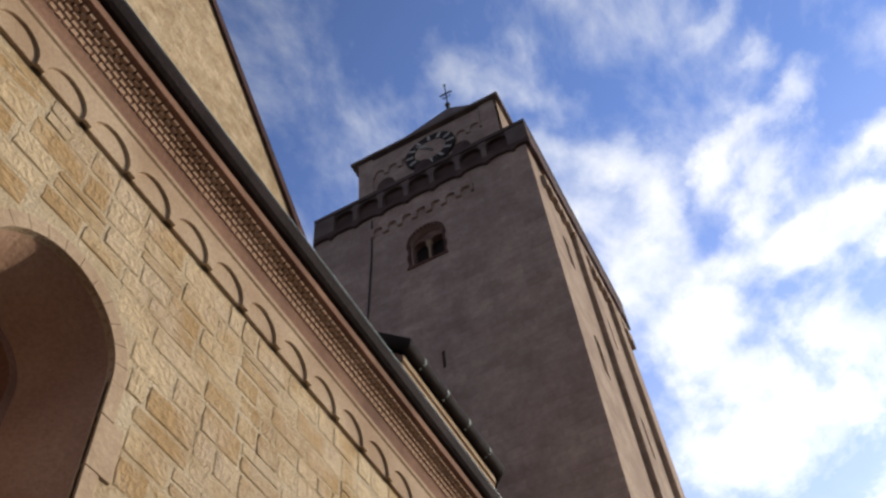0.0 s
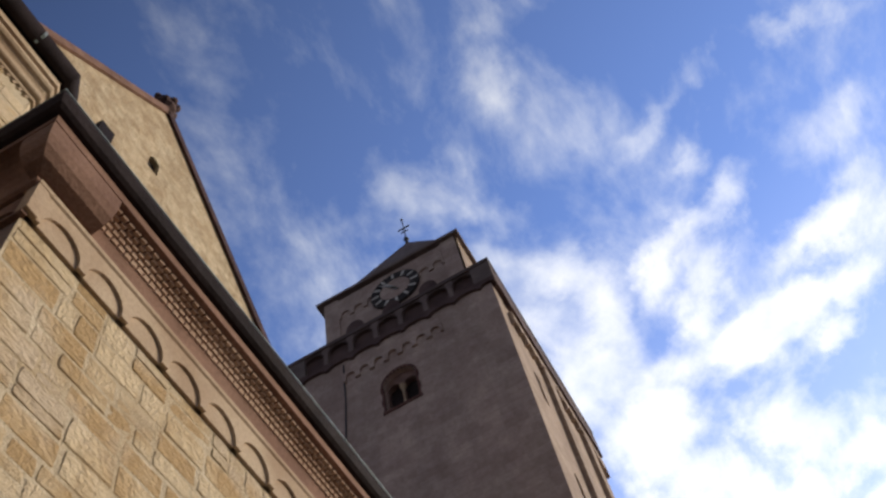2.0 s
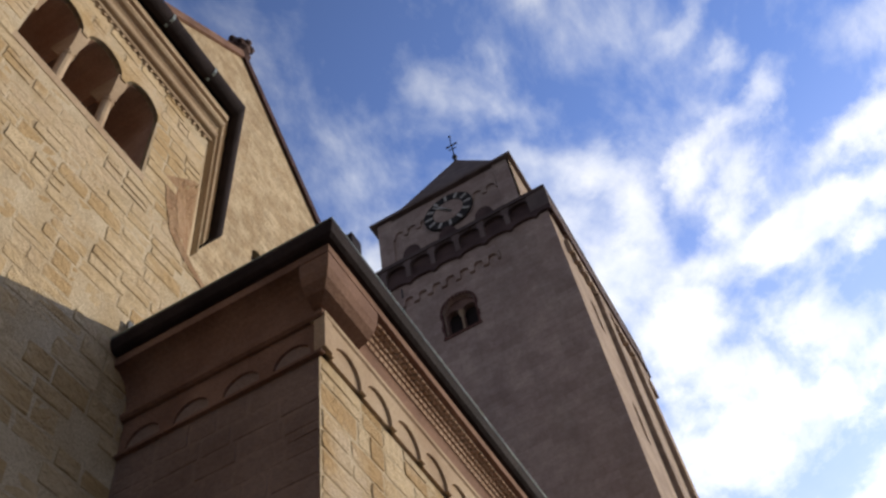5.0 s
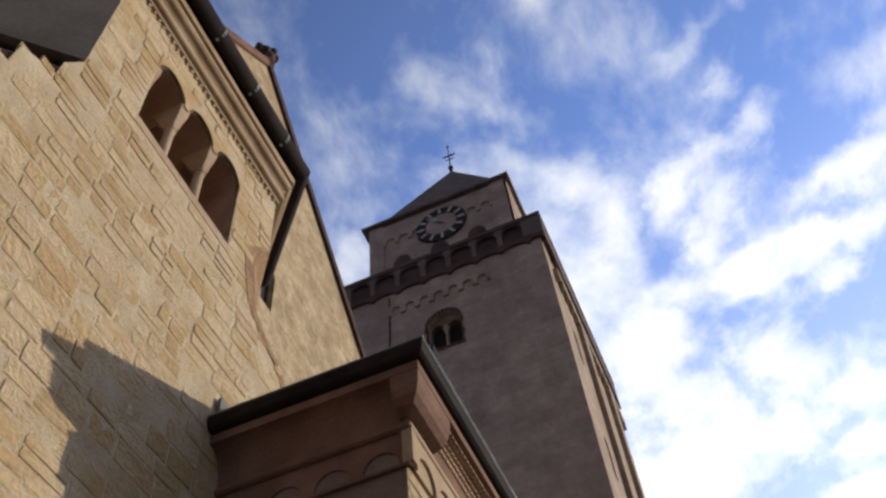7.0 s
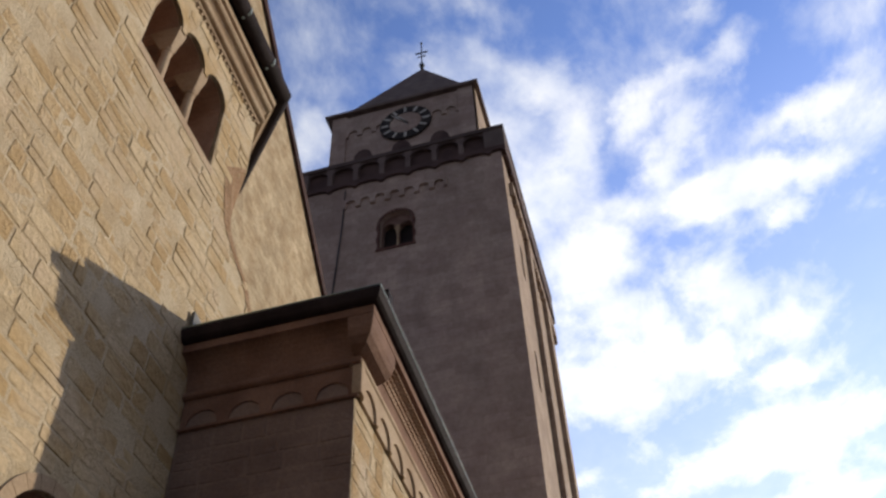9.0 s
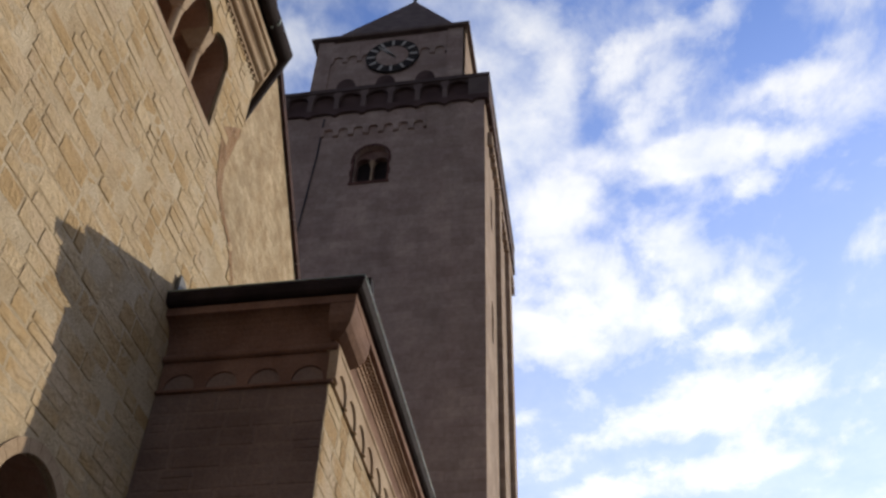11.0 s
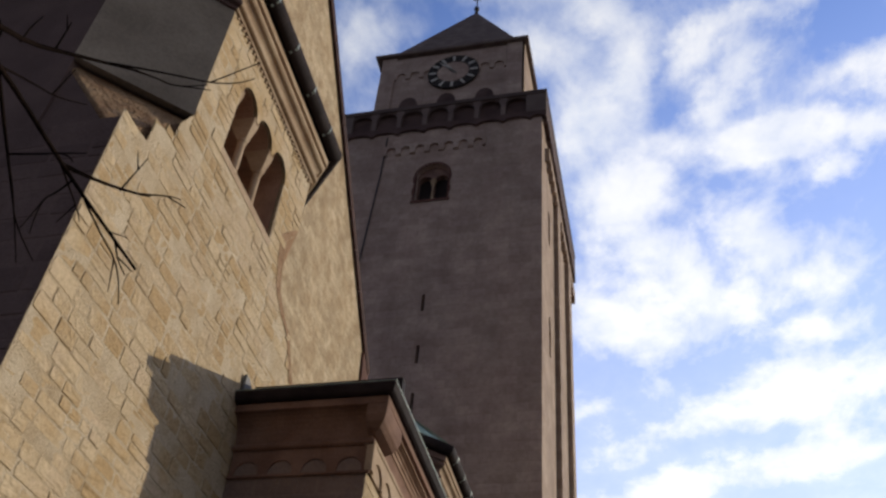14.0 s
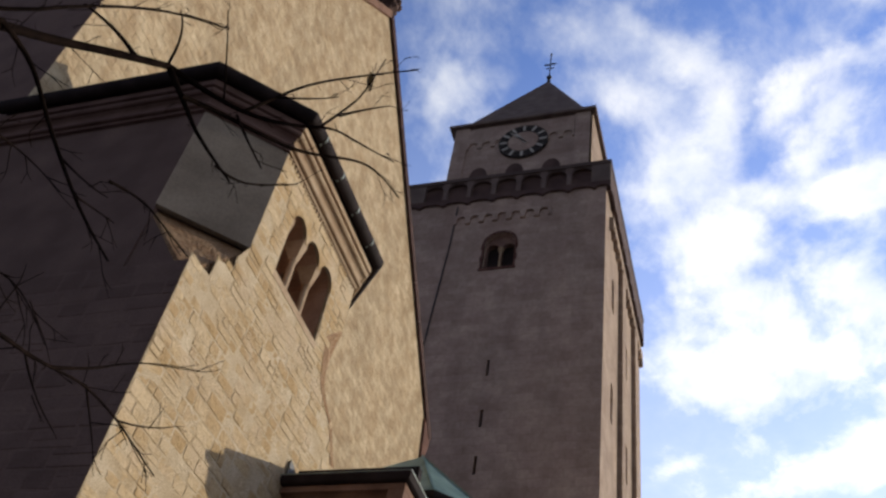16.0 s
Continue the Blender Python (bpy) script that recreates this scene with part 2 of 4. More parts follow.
        br.inputs["Mortar Size"].default_value, br.inputs["Mortar Smooth"].default_value = course * 0.06, 0.6
        br.inputs["Color1"].default_value, br.inputs["Color2"].default_value = (1, 1, 1, 1), (0.78, 0.76, 0.74, 1)
        br.inputs["Mortar"].default_value = (0.8, 0.78, 0.74, 1)
        link(comb.outputs[0], br.inputs["Vector"])
        bm_ = n("ShaderNodeMixRGB"); bm_.blend_type = "MULTIPLY"; bm_.inputs[0].default_value = 0.8
        link(colour, bm_.inputs[1]); link(br.outputs["Color"], bm_.inputs[2])
        colour = bm_.outputs[0]
        hh = n("ShaderNodeMath"); hh.operation = "MULTIPLY_ADD"; hh.inputs[1].default_value = -depth
        link(br.outputs["Fac"], hh.inputs[0]); link(fine.outputs["Fac"], hh.inputs[2])
        height = hh.outputs[0]
    link(colour, bsdf.inputs["Base Color"])
    if chisel:
        rough_tex = n("ShaderNodeTexNoise"); rough_tex.inputs["Scale"].default_value = chisel; rough_tex.inputs["Detail"].default_value = 3
        both = n("ShaderNodeMath"); both.operation = "MULTIPLY_ADD"; both.inputs[1].default_value = 2.3
        link(rough_tex.outputs["Fac"], both.inputs[0]); link(height, both.inputs[2])
        height = both.outputs[0]
    b = n("ShaderNodeBump"); b.inputs["Strength"].default_value = bump; b.inputs["Distance"].default_value = dist
    link(height, b.inputs["Height"]); link(b.outputs[0], bsdf.inputs["Normal"])
    return m


M_STONE = stone_material("yellow_sandstone", (0.43, 0.285, 0.137), (0.6, 0.468, 0.3), obj_random=0.45, blotch=2.6, grain=22, chisel=8, bump=0.5, dist=0.035, patch=(0.55, 0.43, 0.3))
M_STONE_REST = stone_material("yellow_sandstone_rest", (0.43, 0.285, 0.137), (0.6, 0.468, 0.3), island=0.45, blotch=2.6, grain=22, chisel=8, bump=0.5, dist=0.035, patch=(0.55, 0.43, 0.3))
M_STONE_TURRET = stone_material("turret_sandstone", (0.47, 0.325, 0.165), (0.6, 0.468, 0.3), obj_random=0.32, blotch=2.2, grain=22, chisel=7, bump=0.5, dist=0.035, patch=(0.57, 0.44, 0.295))
M_STONE_TURRET_REST = stone_material("turret_sandstone_rest", (0.47, 0.325, 0.165), (0.6, 0.468, 0.3), island=0.32, blotch=2.2, grain=22, chisel=7, bump=0.5, dist=0.035, patch=(0.57, 0.44, 0.295))
M_MORTAR = stone_material("lime_mortar", (0.5, 0.38, 0.235), (0.64, 0.53, 0.375), blotch=2.6, grain=50, chisel=14, bump=0.8, dist=0.03)
M_BROKEN = stone_material("broken_orange_stone", (0.33, 0.19, 0.1), (0.43, 0.28, 0.16), blotch=4, grain=30, chisel=9, bump=1.0, dist=0.04)
# darker than the wall stone, to paint the shade inside deep openings
M_RECESS_SHADE = stone_material("recess_shade_maroon", (0.33, 0.2, 0.145), (0.43, 0.28, 0.205), blotch=3)
# for faces turned from the sun: part of their shade is in this colour
M_SHADED_BROWN = stone_material("sandstone_shade_brown", (0.14, 0.088, 0.077), (0.2, 0.13, 0.112), island=0.22, blotch=1.5)
# darkened copy of the wall stone: the annex front's shade as colour
M_FRONT_SHADED = stone_material("front_shade_sandstone", (0.175, 0.115, 0.092), (0.26, 0.18, 0.145), island=0.25, blotch=1.5)
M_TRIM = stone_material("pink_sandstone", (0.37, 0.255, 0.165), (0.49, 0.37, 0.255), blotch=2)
M_CORNICE = stone_material("red_brown_cornice_stone", (0.2, 0.105, 0.072), (0.29, 0.165, 0.115), blotch=2.5, stain=0.25)
M_RED = stone_material("red_sandstone", (0.1, 0.045, 0.036), (0.16, 0.075, 0.058), blotch=2)
M_COPING = stone_material("dark_red_coping", (0.045, 0.02, 0.018), (0.085, 0.04, 0.034), blotch=2)
M_GABLE = stone_material("rubble_plaster", (0.48, 0.35, 0.21), (0.66, 0.53, 0.355), grain=6, blotch=2.4, bump=1.0, dist=0.075, chisel=4.2, joints=("Y", 0.55, 0.24, 0.25), stain=0.1)
M_TOWER = stone_material("tower_sandstone", (0.45, 0.33, 0.285), (0.57, 0.44, 0.375), grain=6, blotch=0.7, dist=0.06, joints=("X", 0.95, 0.42, 0.5), stain=0.15)
M_TOWER_SIDE = stone_material("tower_sandstone_side", (0.39, 0.285, 0.22), (0.51, 0.39, 0.3), grain=6, blotch=0.7, dist=0.06, joints=("Y", 0.95, 0.42, 0.5), stain=0.15)
M_DARKSTONE = stone_material("dark_parapet_stone", (0.075, 0.043, 0.04), (0.125, 0.078, 0.07), blotch=1.0)
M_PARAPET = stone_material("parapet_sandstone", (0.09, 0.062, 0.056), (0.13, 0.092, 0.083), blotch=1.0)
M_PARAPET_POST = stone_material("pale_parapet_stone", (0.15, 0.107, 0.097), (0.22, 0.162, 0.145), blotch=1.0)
M_RENDER = stone_material("grey_render", (0.245, 0.2, 0.16), (0.34, 0.285, 0.23), grain=25, blotch=1.5, stain=0.2, bump=0.15)
M_SLATE = stone_material("slate", (0.19, 0.145, 0.13), (0.26, 0.205, 0.185), rough=0.85, spec=0.1, blotch=1.5, joints=("X", 0.35, 0.22, 0.3))
M_COPPER = stone_material("green_copper", (0.14, 0.24, 0.21), (0.24, 0.36, 0.32), rough=0.5, blotch=2)
M_GUTTER = stone_material("dark_gutter_metal", (0.02, 0.014, 0.015), (0.036, 0.026, 0.027), rough=0.75, blotch=3, spec=0.08)
M_LEAD = stone_material("zinc_edge", (0.22, 0.25, 0.23), (0.34, 0.38, 0.34), rough=0.45, blotch=4, metal=0.4)
M_FLASHING = stone_material("grey_lead", (0.09, 0.09, 0.09), (0.15, 0.15, 0.15), rough=0.6, blotch=4)
# near-black colour stands in for the darkness of unlit interiors
M_DARK = stone_material("dark_inside", (0.015, 0.01, 0.009), (0.03, 0.02, 0.018))
M_GROUND = stone_material("cobble_ground", (0.07, 0.064, 0.06), (0.12, 0.11, 0.1), blotch=0.5)
M_CLOCK = stone_material("clock_black", (0.045, 0.04, 0.04), (0.07, 0.062, 0.06), rough=0.95, spec=0.05)
M_GOLD = stone_material("pale_gilding", (0.5, 0.47, 0.43), (0.62, 0.58, 0.53), rough=0.7)
M_BARK = stone_material("bark", (0.007, 0.005, 0.0045), (0.018, 0.012, 0.01), grain=60, blotch=8, rough=1.0, spec=0.0)
M_IRON = stone_material("wrought_iron", (0.03, 0.03, 0.035), (0.06, 0.06, 0.06), rough=0.5, metal=0.5)


# ---- building helpers ----
def thing(name, label, category, at=(0, 0, 0), group="", kind=""):
    ob = new(name)
    ob.matrix_world = Matrix.Translation(at)
    return tagged(ob, label, category, group, kind)


def part(name, bm, mat, parent=None, label="", kind="", smooth=False):
    """Links a bmesh, given in world places, as one mesh under its parent."""
    me = bpy.data.meshes.new(name)
    bmesh.ops.recalc_face_normals(bm, faces=bm.faces)
    bm.to_mesh(me)
    bm.free()
    me.materials.append(mat)
    if smooth:
        me.polygons.foreach_set("use_smooth", [True] * len(me.polygons))
    ob = new(name, me)
    if parent:
        top = parent
        off = Vector((0, 0, 0))
        while top:
            off += top.matrix_basis.translation
            top = top.parent
        me.transform(Matrix.Translation(-off))
        ob.parent = parent
    return tagged(ob, label, kind=kind)


def box(bm, x0, x1, y0, y1, z0, z1):
    v = [bm.verts.new((x, y, z)) for x in (x0, x1) for y in (y0, y1) for z in (z0, z1)]
    for q in ((0, 1, 3, 2), (4, 6, 7, 5), (0, 4, 5, 1), (2, 3, 7, 6), (0, 2, 6, 4), (1, 5, 7, 3)):
        bm.faces.new([v[i] for i in q])
    return bm


def prism(bm, pts, lift):
    """A solid from a flat ring of places and the vector by which its far end is moved."""
    a = [bm.verts.new(p) for p in pts]
    b = [bm.verts.new(Vector(p) + Vector(lift)) for p in pts]
    bm.faces.new(a[::-1]); bm.faces.new(b)
    for i in range(len(a)):
        j = (i + 1) % len(a)
        bm.faces.new((a[i], a[j], b[j], b[i]))
    return bm


def sweep(bm, profile, path, closed=False, caps=True):
    """A profile of (out, up) drawn along a level path of (x, y, out_x, out_y, z): out is scaled by the mitre vector given."""
    rings = [[bm.verts.new((x + o * ox, y + o * oy, z + u)) for o, u in profile] for x, y, ox, oy, z in path]
    k = len(profile)
    pairs = list(zip(rings, rings[1:])) + ([(rings[-1], rings[0])] if closed else [])
    for a, b in pairs:
        for i in range(k):
            j = (i + 1) % k
            bm.faces.new((a[i], a[j], b[j], b[i]))
    if caps and not closed:
        bm.faces.new(rings[0][::-1]); bm.faces.new(rings[-1])
    return bm


def holed(bm, outer, holes, to3, inward, depth):
    """A flat wall face with openings and their reveals. outer and holes: rings of (u, v); to3 gives their place; inward: way of the reveal."""
    edges = []
    for ring in [outer] + holes:
        vs = [bm.verts.new(to3(u, v)) for u, v in ring]
        es = [bm.edges.new((vs[i], vs[(i + 1) % len(vs)])) for i in range(len(vs))]
        edges += es
    bmesh.ops.triangle_fill(bm, use_beauty=True, use_dissolve=False, edges=edges)
    for ring in holes:
        a = [bm.verts.new(to3(u, v)) for u, v in ring]
        b = [bm.verts.new(Vector(to3(u, v)) + Vector(inward) * depth) for u, v in ring]
        for i in range(len(a)):
            j = (i + 1) % len(a)
            bm.faces.new((a[i], a[j], b[j], b[i]))
    bmesh.ops.remove_doubles(bm, verts=bm.verts, dist=1e-4)
    return bm


def arch_ring(c, r, spring, bottom, n=14):
    """Ring of a round-headed opening."""
    return [(c - r, bottom), (c + r, bottom)] + [(c + r * math.cos(math.pi * i / n), spring + r * math.sin(math.pi * i / n)) for i in range(n + 1)]


# ---- ground ----
GROUND = 1.3
part("ground", box(bmesh.new(), -900, 900, -900, 900, GROUND - 0.5, GROUND), M_GROUND, kind="structure", label="grey stone paved ground around the church")

# ---- plan ----
ANX, ANY, AN_END = -1.226, 0.06, 8.7            # annex: long wall, front wall, far end
AN_TOP, AN_EAVE = 8.36, 8.975                    # top of wall, top of gutter
WA = -2.73                                       # turret: sunlit face
TN, TF = -3.42, 1.3                             # turret: near and far side below
CN, CF = -2.52, 0.29                             # turret: face above, between the chamfers
T_CORN, T_EAVE = 12.42, 13.49
GX = -7.28                                       # gable wall
G_APEX, G_KNEEL = (5.28, 31.4), (15.34, 21.0)
TURRET_STEP = 10.95

# ---- masonry pieces ----
def stone_data(seed):
    """A rough ashlar face, one by one, standing one proud along x; its front is uneven and its edges worn."""
    rng = random.Random(seed)
    us, vs = (-0.5, -0.455, -0.02, 0.455, 0.5), (-0.5, -0.42, 0.0, 0.42, 0.5)
    pts, faces = [], []
    for i, u in enumerate(us):
        for j, v in enumerate(vs):
            edge = i in (0, 4) or j in (0, 4)
            depth = 0.0 if edge else 1.0 - rng.random() * 0.28
            du = (rng.random() - 0.5) * (0.03 if edge else 0.04)
            dv = (rng.random() - 0.5) * (0.06 if edge else 0.06)
            pts.append((depth, u + du, v + dv))
    for i in range(4):
        for j in range(4):
            a = i * 5 + j
            faces.append((a, a + 5, a + 6, a + 1))
    return pts, faces


STONES = [stone_data(k) for k in range(14)]
STONE_MESHES, SHADED_MESHES, TURRET_MESHES = [], [], []
for pts, faces in STONES:
    me = bpy.data.meshes.new("stone")
    me.from_pydata(pts, [], faces)
    me.materials.append(M_STONE)
    STONE_MESHES.append(me)
    # same stones in the colour that carries the shade
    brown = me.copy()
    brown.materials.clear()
    brown.materials.append(M_FRONT_SHADED)
    SHADED_MESHES.append(brown)
    pale = me.copy()
    pale.materials.clear()
    pale.materials.append(M_STONE_TURRET)
    TURRET_MESHES.append(pale)


def ashlar(parent, axis, at, u0, u1, v0, v1, gaps, near, seed, course=(0.11, 0.22), length=(0.13, 0.46), proud=(0.0155, 0.0245), mat=M_STONE_REST, meshes=STONE_MESHES):
    """Courses of squared stones on the wall face that lies at `at`. axis x: the face looks to +x and u is y; axis y: it looks to -y and u is x.
    gaps(v0, v1): stretches of u to leave free; near(u, v): whether a stone is a piece of its own; the rest are joined."""
    rng = random.Random(seed)
    turn = Matrix.Identity(4) if axis == "x" else Matrix.Rotation(-math.pi / 2, 4, "Z")
    off = parent.matrix_world.translation if not parent.parent else parent.parent.matrix_basis.translation
    rest_v, rest_f = [], []
    single, v = 0, v0
    while v < v1 - 0.06:
        h = min(rng.uniform(*course), v1 - v)
        if v1 - (v + h) < 0.08:
            h = v1 - v
        free, runs = sorted(gaps(v, v + h)), []
        left = u0
        for a, b in free:
            if a > left:
                runs.append((left, min(a, u1)))
            left = max(left, b)
        if left < u1:
            runs.append((left, u1))
        for a, b in runs:
            u = a
            while u < b - 0.03:
                w = rng.uniform(*length)
                if b - (u + w) < 0.14:
                    w = b - u
                out = rng.uniform(*proud)
                joint = rng.uniform(0.004, 0.015)
                # now and then two thin stones make up a course
                cut = rng.uniform(0.35, 0.65) if h > 0.16 and rng.random() < 0.22 else 1.0
                for low, high in ((0.0, cut), (cut, 1.0)):
                    if high - low < 0.05:
                        continue
                    hh = h * (high - low)
                    cu, cv = u + w / 2, v + h * (low + high) / 2
                    place = (at - 0.017, cu, cv) if axis == "x" else (cu, at + 0.017, cv)
                    tilt = Matrix.Rotation(rng.uniform(-0.02, 0.02), 4, "X")
                    m = Matrix.Translation(Vector(place)) @ turn @ tilt @ Matrix.Diagonal((out, max(w - joint, 0.02), max(hh - joint, 0.03), 1))
                    k = rng.randrange(len(STONES))
                    if single < 300 and near(cu, cv):
                        ob = new("stone", meshes[k])
                        ob.parent = parent
                        ob.matrix_basis = Matrix.Translation(-off) @ m
                        single += 1
                    else:
                        n0 = len(rest_v)
                        rest_v += [tuple(m @ Vector(p) - off) for p in STONES[k][0]]
                        rest_f += [tuple(n0 + i for i in f) for f in STONES[k][1]]
                u += w
        v += h
    if rest_v:
        me = bpy.data.meshes.new("stonework")
        me.from_pydata(rest_v, [], rest_f)
        me.materials.append(mat)
        ob = new("stonework", me)
        ob.parent = parent
        tagged(ob, kind="stuff")


def arch_gap(c, r, spring, bottom, rim):
    """For ashlar(): the stretch that a round-headed opening with its rim takes out of a course."""
    def gap(a, b):
        if b < bottom - rim or a > spring + r + rim:
            return []
        low = max(a, spring)
        if low <= spring:
            w = r + rim
        else:
            w = math.sqrt(max((r + rim) ** 2 - (low - spring) ** 2, 0.0))
        return [(c - w, c + w)]
    return gap


def voussoirs(parent, c, r, rim, spring, at, count, depth, mat):
    """Wedge stones round an arch on a face that looks to +x."""
    for k in range(count):
        a0, a1 = math.pi * k / count + 0.004, math.pi * (k + 1) / count - 0.004
        ring = [(c + q * math.cos(a), spring + q * math.sin(a)) for q, a in
                [(r, a0), (r + rim, a0), (r + rim, (a0 + a1) / 2), (r + rim, a1), (r, a1), (r, (a0 + a1) / 2)]]
        part("voussoir", prism(bmesh.new(), [(at - 0.02, u, v) for u, v in ring], (0.02 + depth, 0, 0)), mat, parent)


def blind_arch_mesh(step, high, leg, drop, depth, mat):
    """One bay of an arched corbel frieze, in u (x), v (z), looking to -y."""
    r = step / 2 - leg
    ring = [(0, -drop), (leg, -drop), (leg, 0)] + [(step / 2 - r * math.cos(math.pi * i / 10), r * math.sin(math.pi * i / 10)) for i in range(1, 10)]
    ring += [(step - leg, 0), (step - leg, -drop), (step, -drop), (step, high), (0, high)]
    bm = bmesh.new()
    prism(bm, [(u, 0.02, v) for u, v in ring], (0, -depth - 0.02, 0))
    bmesh.ops.recalc_face_normals(bm, faces=bm.faces)
    me = bpy.data.meshes.new("blind_arch")
    bm.to_mesh(me)
    bm.free()
    me.materials.append(mat)
    return me


def frieze_bays(parent, mesh, m0, step, count):
    off = parent.matrix_basis.translation
    for k in range(count):
        ob = new("blind_arch", mesh)
        ob.parent = parent
        ob.matrix_basis = Matrix.Translation(-off) @ m0 @ Matrix.Translation((k * step, 0, 0))


def ball(bm, centre, r, squash=(1, 1, 1), seg=14):
    bmesh.ops.create_uvsphere(bm, u_segments=seg, v_segments=seg // 2 + 2, radius=r, matrix=Matrix.Translation(centre) @ Matrix.Diagonal((*squash, 1)))
    return bm


def turned(bm, centre, profile, seg=12):
    """A round body from (radius, height) pairs, about an upright axis."""
    rings = [[bm.verts.new((centre[0] + r * math.cos(2 * math.pi * i / seg), centre[1] + r * math.sin(2 * math.pi * i / seg), centre[2] + h)) for i in range(seg)] for r, h in profile]
    for a, b in zip(rings, rings[1:]):
        for i in range(seg):
            j = (i + 1) % seg
            bm.faces.new((a[i], a[j], b[j], b[i]))
    bm.faces.new(rings[0][::-1]); bm.faces.new(rings[-1])
    return bm


# ---- choir annex with arched frieze ----
NICHE = (2.225, 0.435, 6.735, 4.6)                 # centre, radius, springing, sill


def build_annex():
    base = Vector((-2.0, 4.4, GROUND))
    annex = thing("choir_annex", "low yellow sandstone church annex with arched frieze and dark gutter", "church annex", base)
    c, r, spring, sill = NICHE
    bm = bmesh.new()
    holed(bm, [(ANY, GROUND), (AN_END, GROUND), (AN_END, 8.4), (ANY, 8.4)], [arch_ring(c, r, spring, sill, 20)], lambda u, v: (ANX - 0.004, u, v), (-1, 0, 0), 0.03)
    box(bm, -7.2, ANX - 0.9, AN_END - 0.3, AN_END, GROUND, 8.4)
    long_wall = part("wall", bm, M_MORTAR, annex, "sunlit coursed yellow sandstone wall")
    bm = bmesh.new()
    # end wall coloured darker than the long wall to paint its shade
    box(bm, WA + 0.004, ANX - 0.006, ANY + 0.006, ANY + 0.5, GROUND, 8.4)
    front = part("wall", bm, M_FRONT_SHADED, annex, "narrow end wall, its shade put into the brown")
    # stepped window niche
    win = part("window_niche", holed(bmesh.new(), arch_ring(c, r - 0.12, spring, sill - 0.02, 20), [arch_ring(c, r - 0.2, spring, sill + 0.1, 20)], lambda u, v: (ANX - 0.43, u, v), (-1, 0, 0), 0.4), M_CORNICE, annex, "deep stepped round-arched window niche")
    bm = bmesh.new()
    lining = [[bm.verts.new((x, u, v)) for u, v in arch_ring(c, q, spring, sill, 20)] for x, q in ((ANX - 0.03, r + 0.001), (ANX - 0.45, r - 0.16))]
    for i in range(len(lining[0])):
        j = (i + 1) % len(lining[0])
        bm.faces.new((lining[0][i], lining[0][j], lining[1][j], lining[1][i]))
    part("reveal", bm, M_REVEAL, win, "splayed pale red-brown plastered reveal")
    bm = bmesh.new()
    prism(bm, [(ANX - 0.80, u, v) for u, v in arch_ring(c, r - 0.18, spring, sill, 20)], (-0.03, 0, 0))
    part("pane", bm, M_DARK, win, "dark window glass")
    bm = bmesh.new()
    for y in (c - 0.1, c + 0.1):
        box(bm, ANX - 0.80, ANX - 0.78, y - 0.012, y + 0.012, sill, spring + 0.4)
    part("window_bar", bm, M_IRON, win)
    rim = 0.085
    voussoirs(annex, c, r, rim, spring, ANX, 13, 0.012, M_TRIM)
    # jamb stones, long and short by turns
    z, k = spring, 0
    while z > sill:
        h = 0.3 if k % 2 else 0.22
        w = rim + (0.07 if k % 2 else 0.0)
        for s in (-1, 1):
            a, b = sorted((c + s * r, c + s * (r + w)))
            part("jamb_stone", box(bmesh.new(), ANX - 0.02, ANX + 0.012, a, b, z - h + 0.008, z), M_TRIM, annex)
        z -= h
        k += 1

    def gaps(a, b):
        wide = arch_gap(c, r, spring, sill, rim + 0.015)(a, b)
        if b <= spring + 0.02:
            wide = [(c - r - rim - 0.08, c + r + rim + 0.08)] if b > sill else []
        return wide

    ashlar(long_wall, "x", ANX, ANY + 0.004, AN_END, GROUND, 8.085, gaps, lambda u, v: v > 6.2 and u < 4.2, 11)
    ashlar(front, "y", ANY, WA + 0.02, ANX - 0.002, GROUND, 8.085, lambda a, b: [], lambda u, v: v > 6.5, 12, proud=(0.014, 0.021), mat=M_FRONT_SHADED, meshes=SHADED_MESHES)
    # arched frieze
    step = 0.3695
    mesh = blind_arch_mesh(step, 0.265, 0.03, 0.03, 0.05, M_TRIM)
    y0 = 1.965 - 5 * step
    frieze_bays(annex, mesh, Matrix.Translation((ANX - 0.004, y0, 8.125)) @ Matrix.Rotation(math.pi / 2, 4, "Z"), step, 23)
    part("frieze_end", box(bmesh.new(), ANX - 0.02, ANX + 0.058, ANY - 0.03, y0 - 0.002, 8.095, 8.39), M_TRIM, annex)
    # front bays darker than the long side's: shade painted in
    frieze_bays(annex, blind_arch_mesh(0.372, 0.265, 0.05, 0.03, 0.013, M_CORNICE), Matrix.Translation((WA + 0.012, ANY + 0.002, 8.125)), 0.372, 4)
    part("frieze_ground", box(bmesh.new(), ANX - 0.3, ANX + 0.024, ANY + 0.012, AN_END - 0.002, 8.095, 8.388), M_TRIM, annex)
    path = [(WA + 0.004, ANY, 0, -1, 8.388), (ANX, ANY, 1, -1, 8.388), (ANX, AN_END, 1, 1, 8.388), (WA + 0.004, AN_END, 0, 1, 8.388)]
    hollow = [(0.02 + 0.165 * (1 - math.cos(a)), 0.085 + 0.29 * math.sin(a)) for a in [math.pi / 2 * i / 7 for i in range(8)]]
    profile = [(-0.1, 0), (0.035, 0), (0.055, 0.015), (0.058, 0.04), (0.045, 0.06), (0.02, 0.065)] + hollow + [(0.205, 0.375), (0.205, 0.455), (0.19, 0.47), (-0.1, 0.47)]
    part("cornice", sweep(bmesh.new(), profile, path), M_CORNICE, annex, "hollow-moulded red-brown stone cornice")
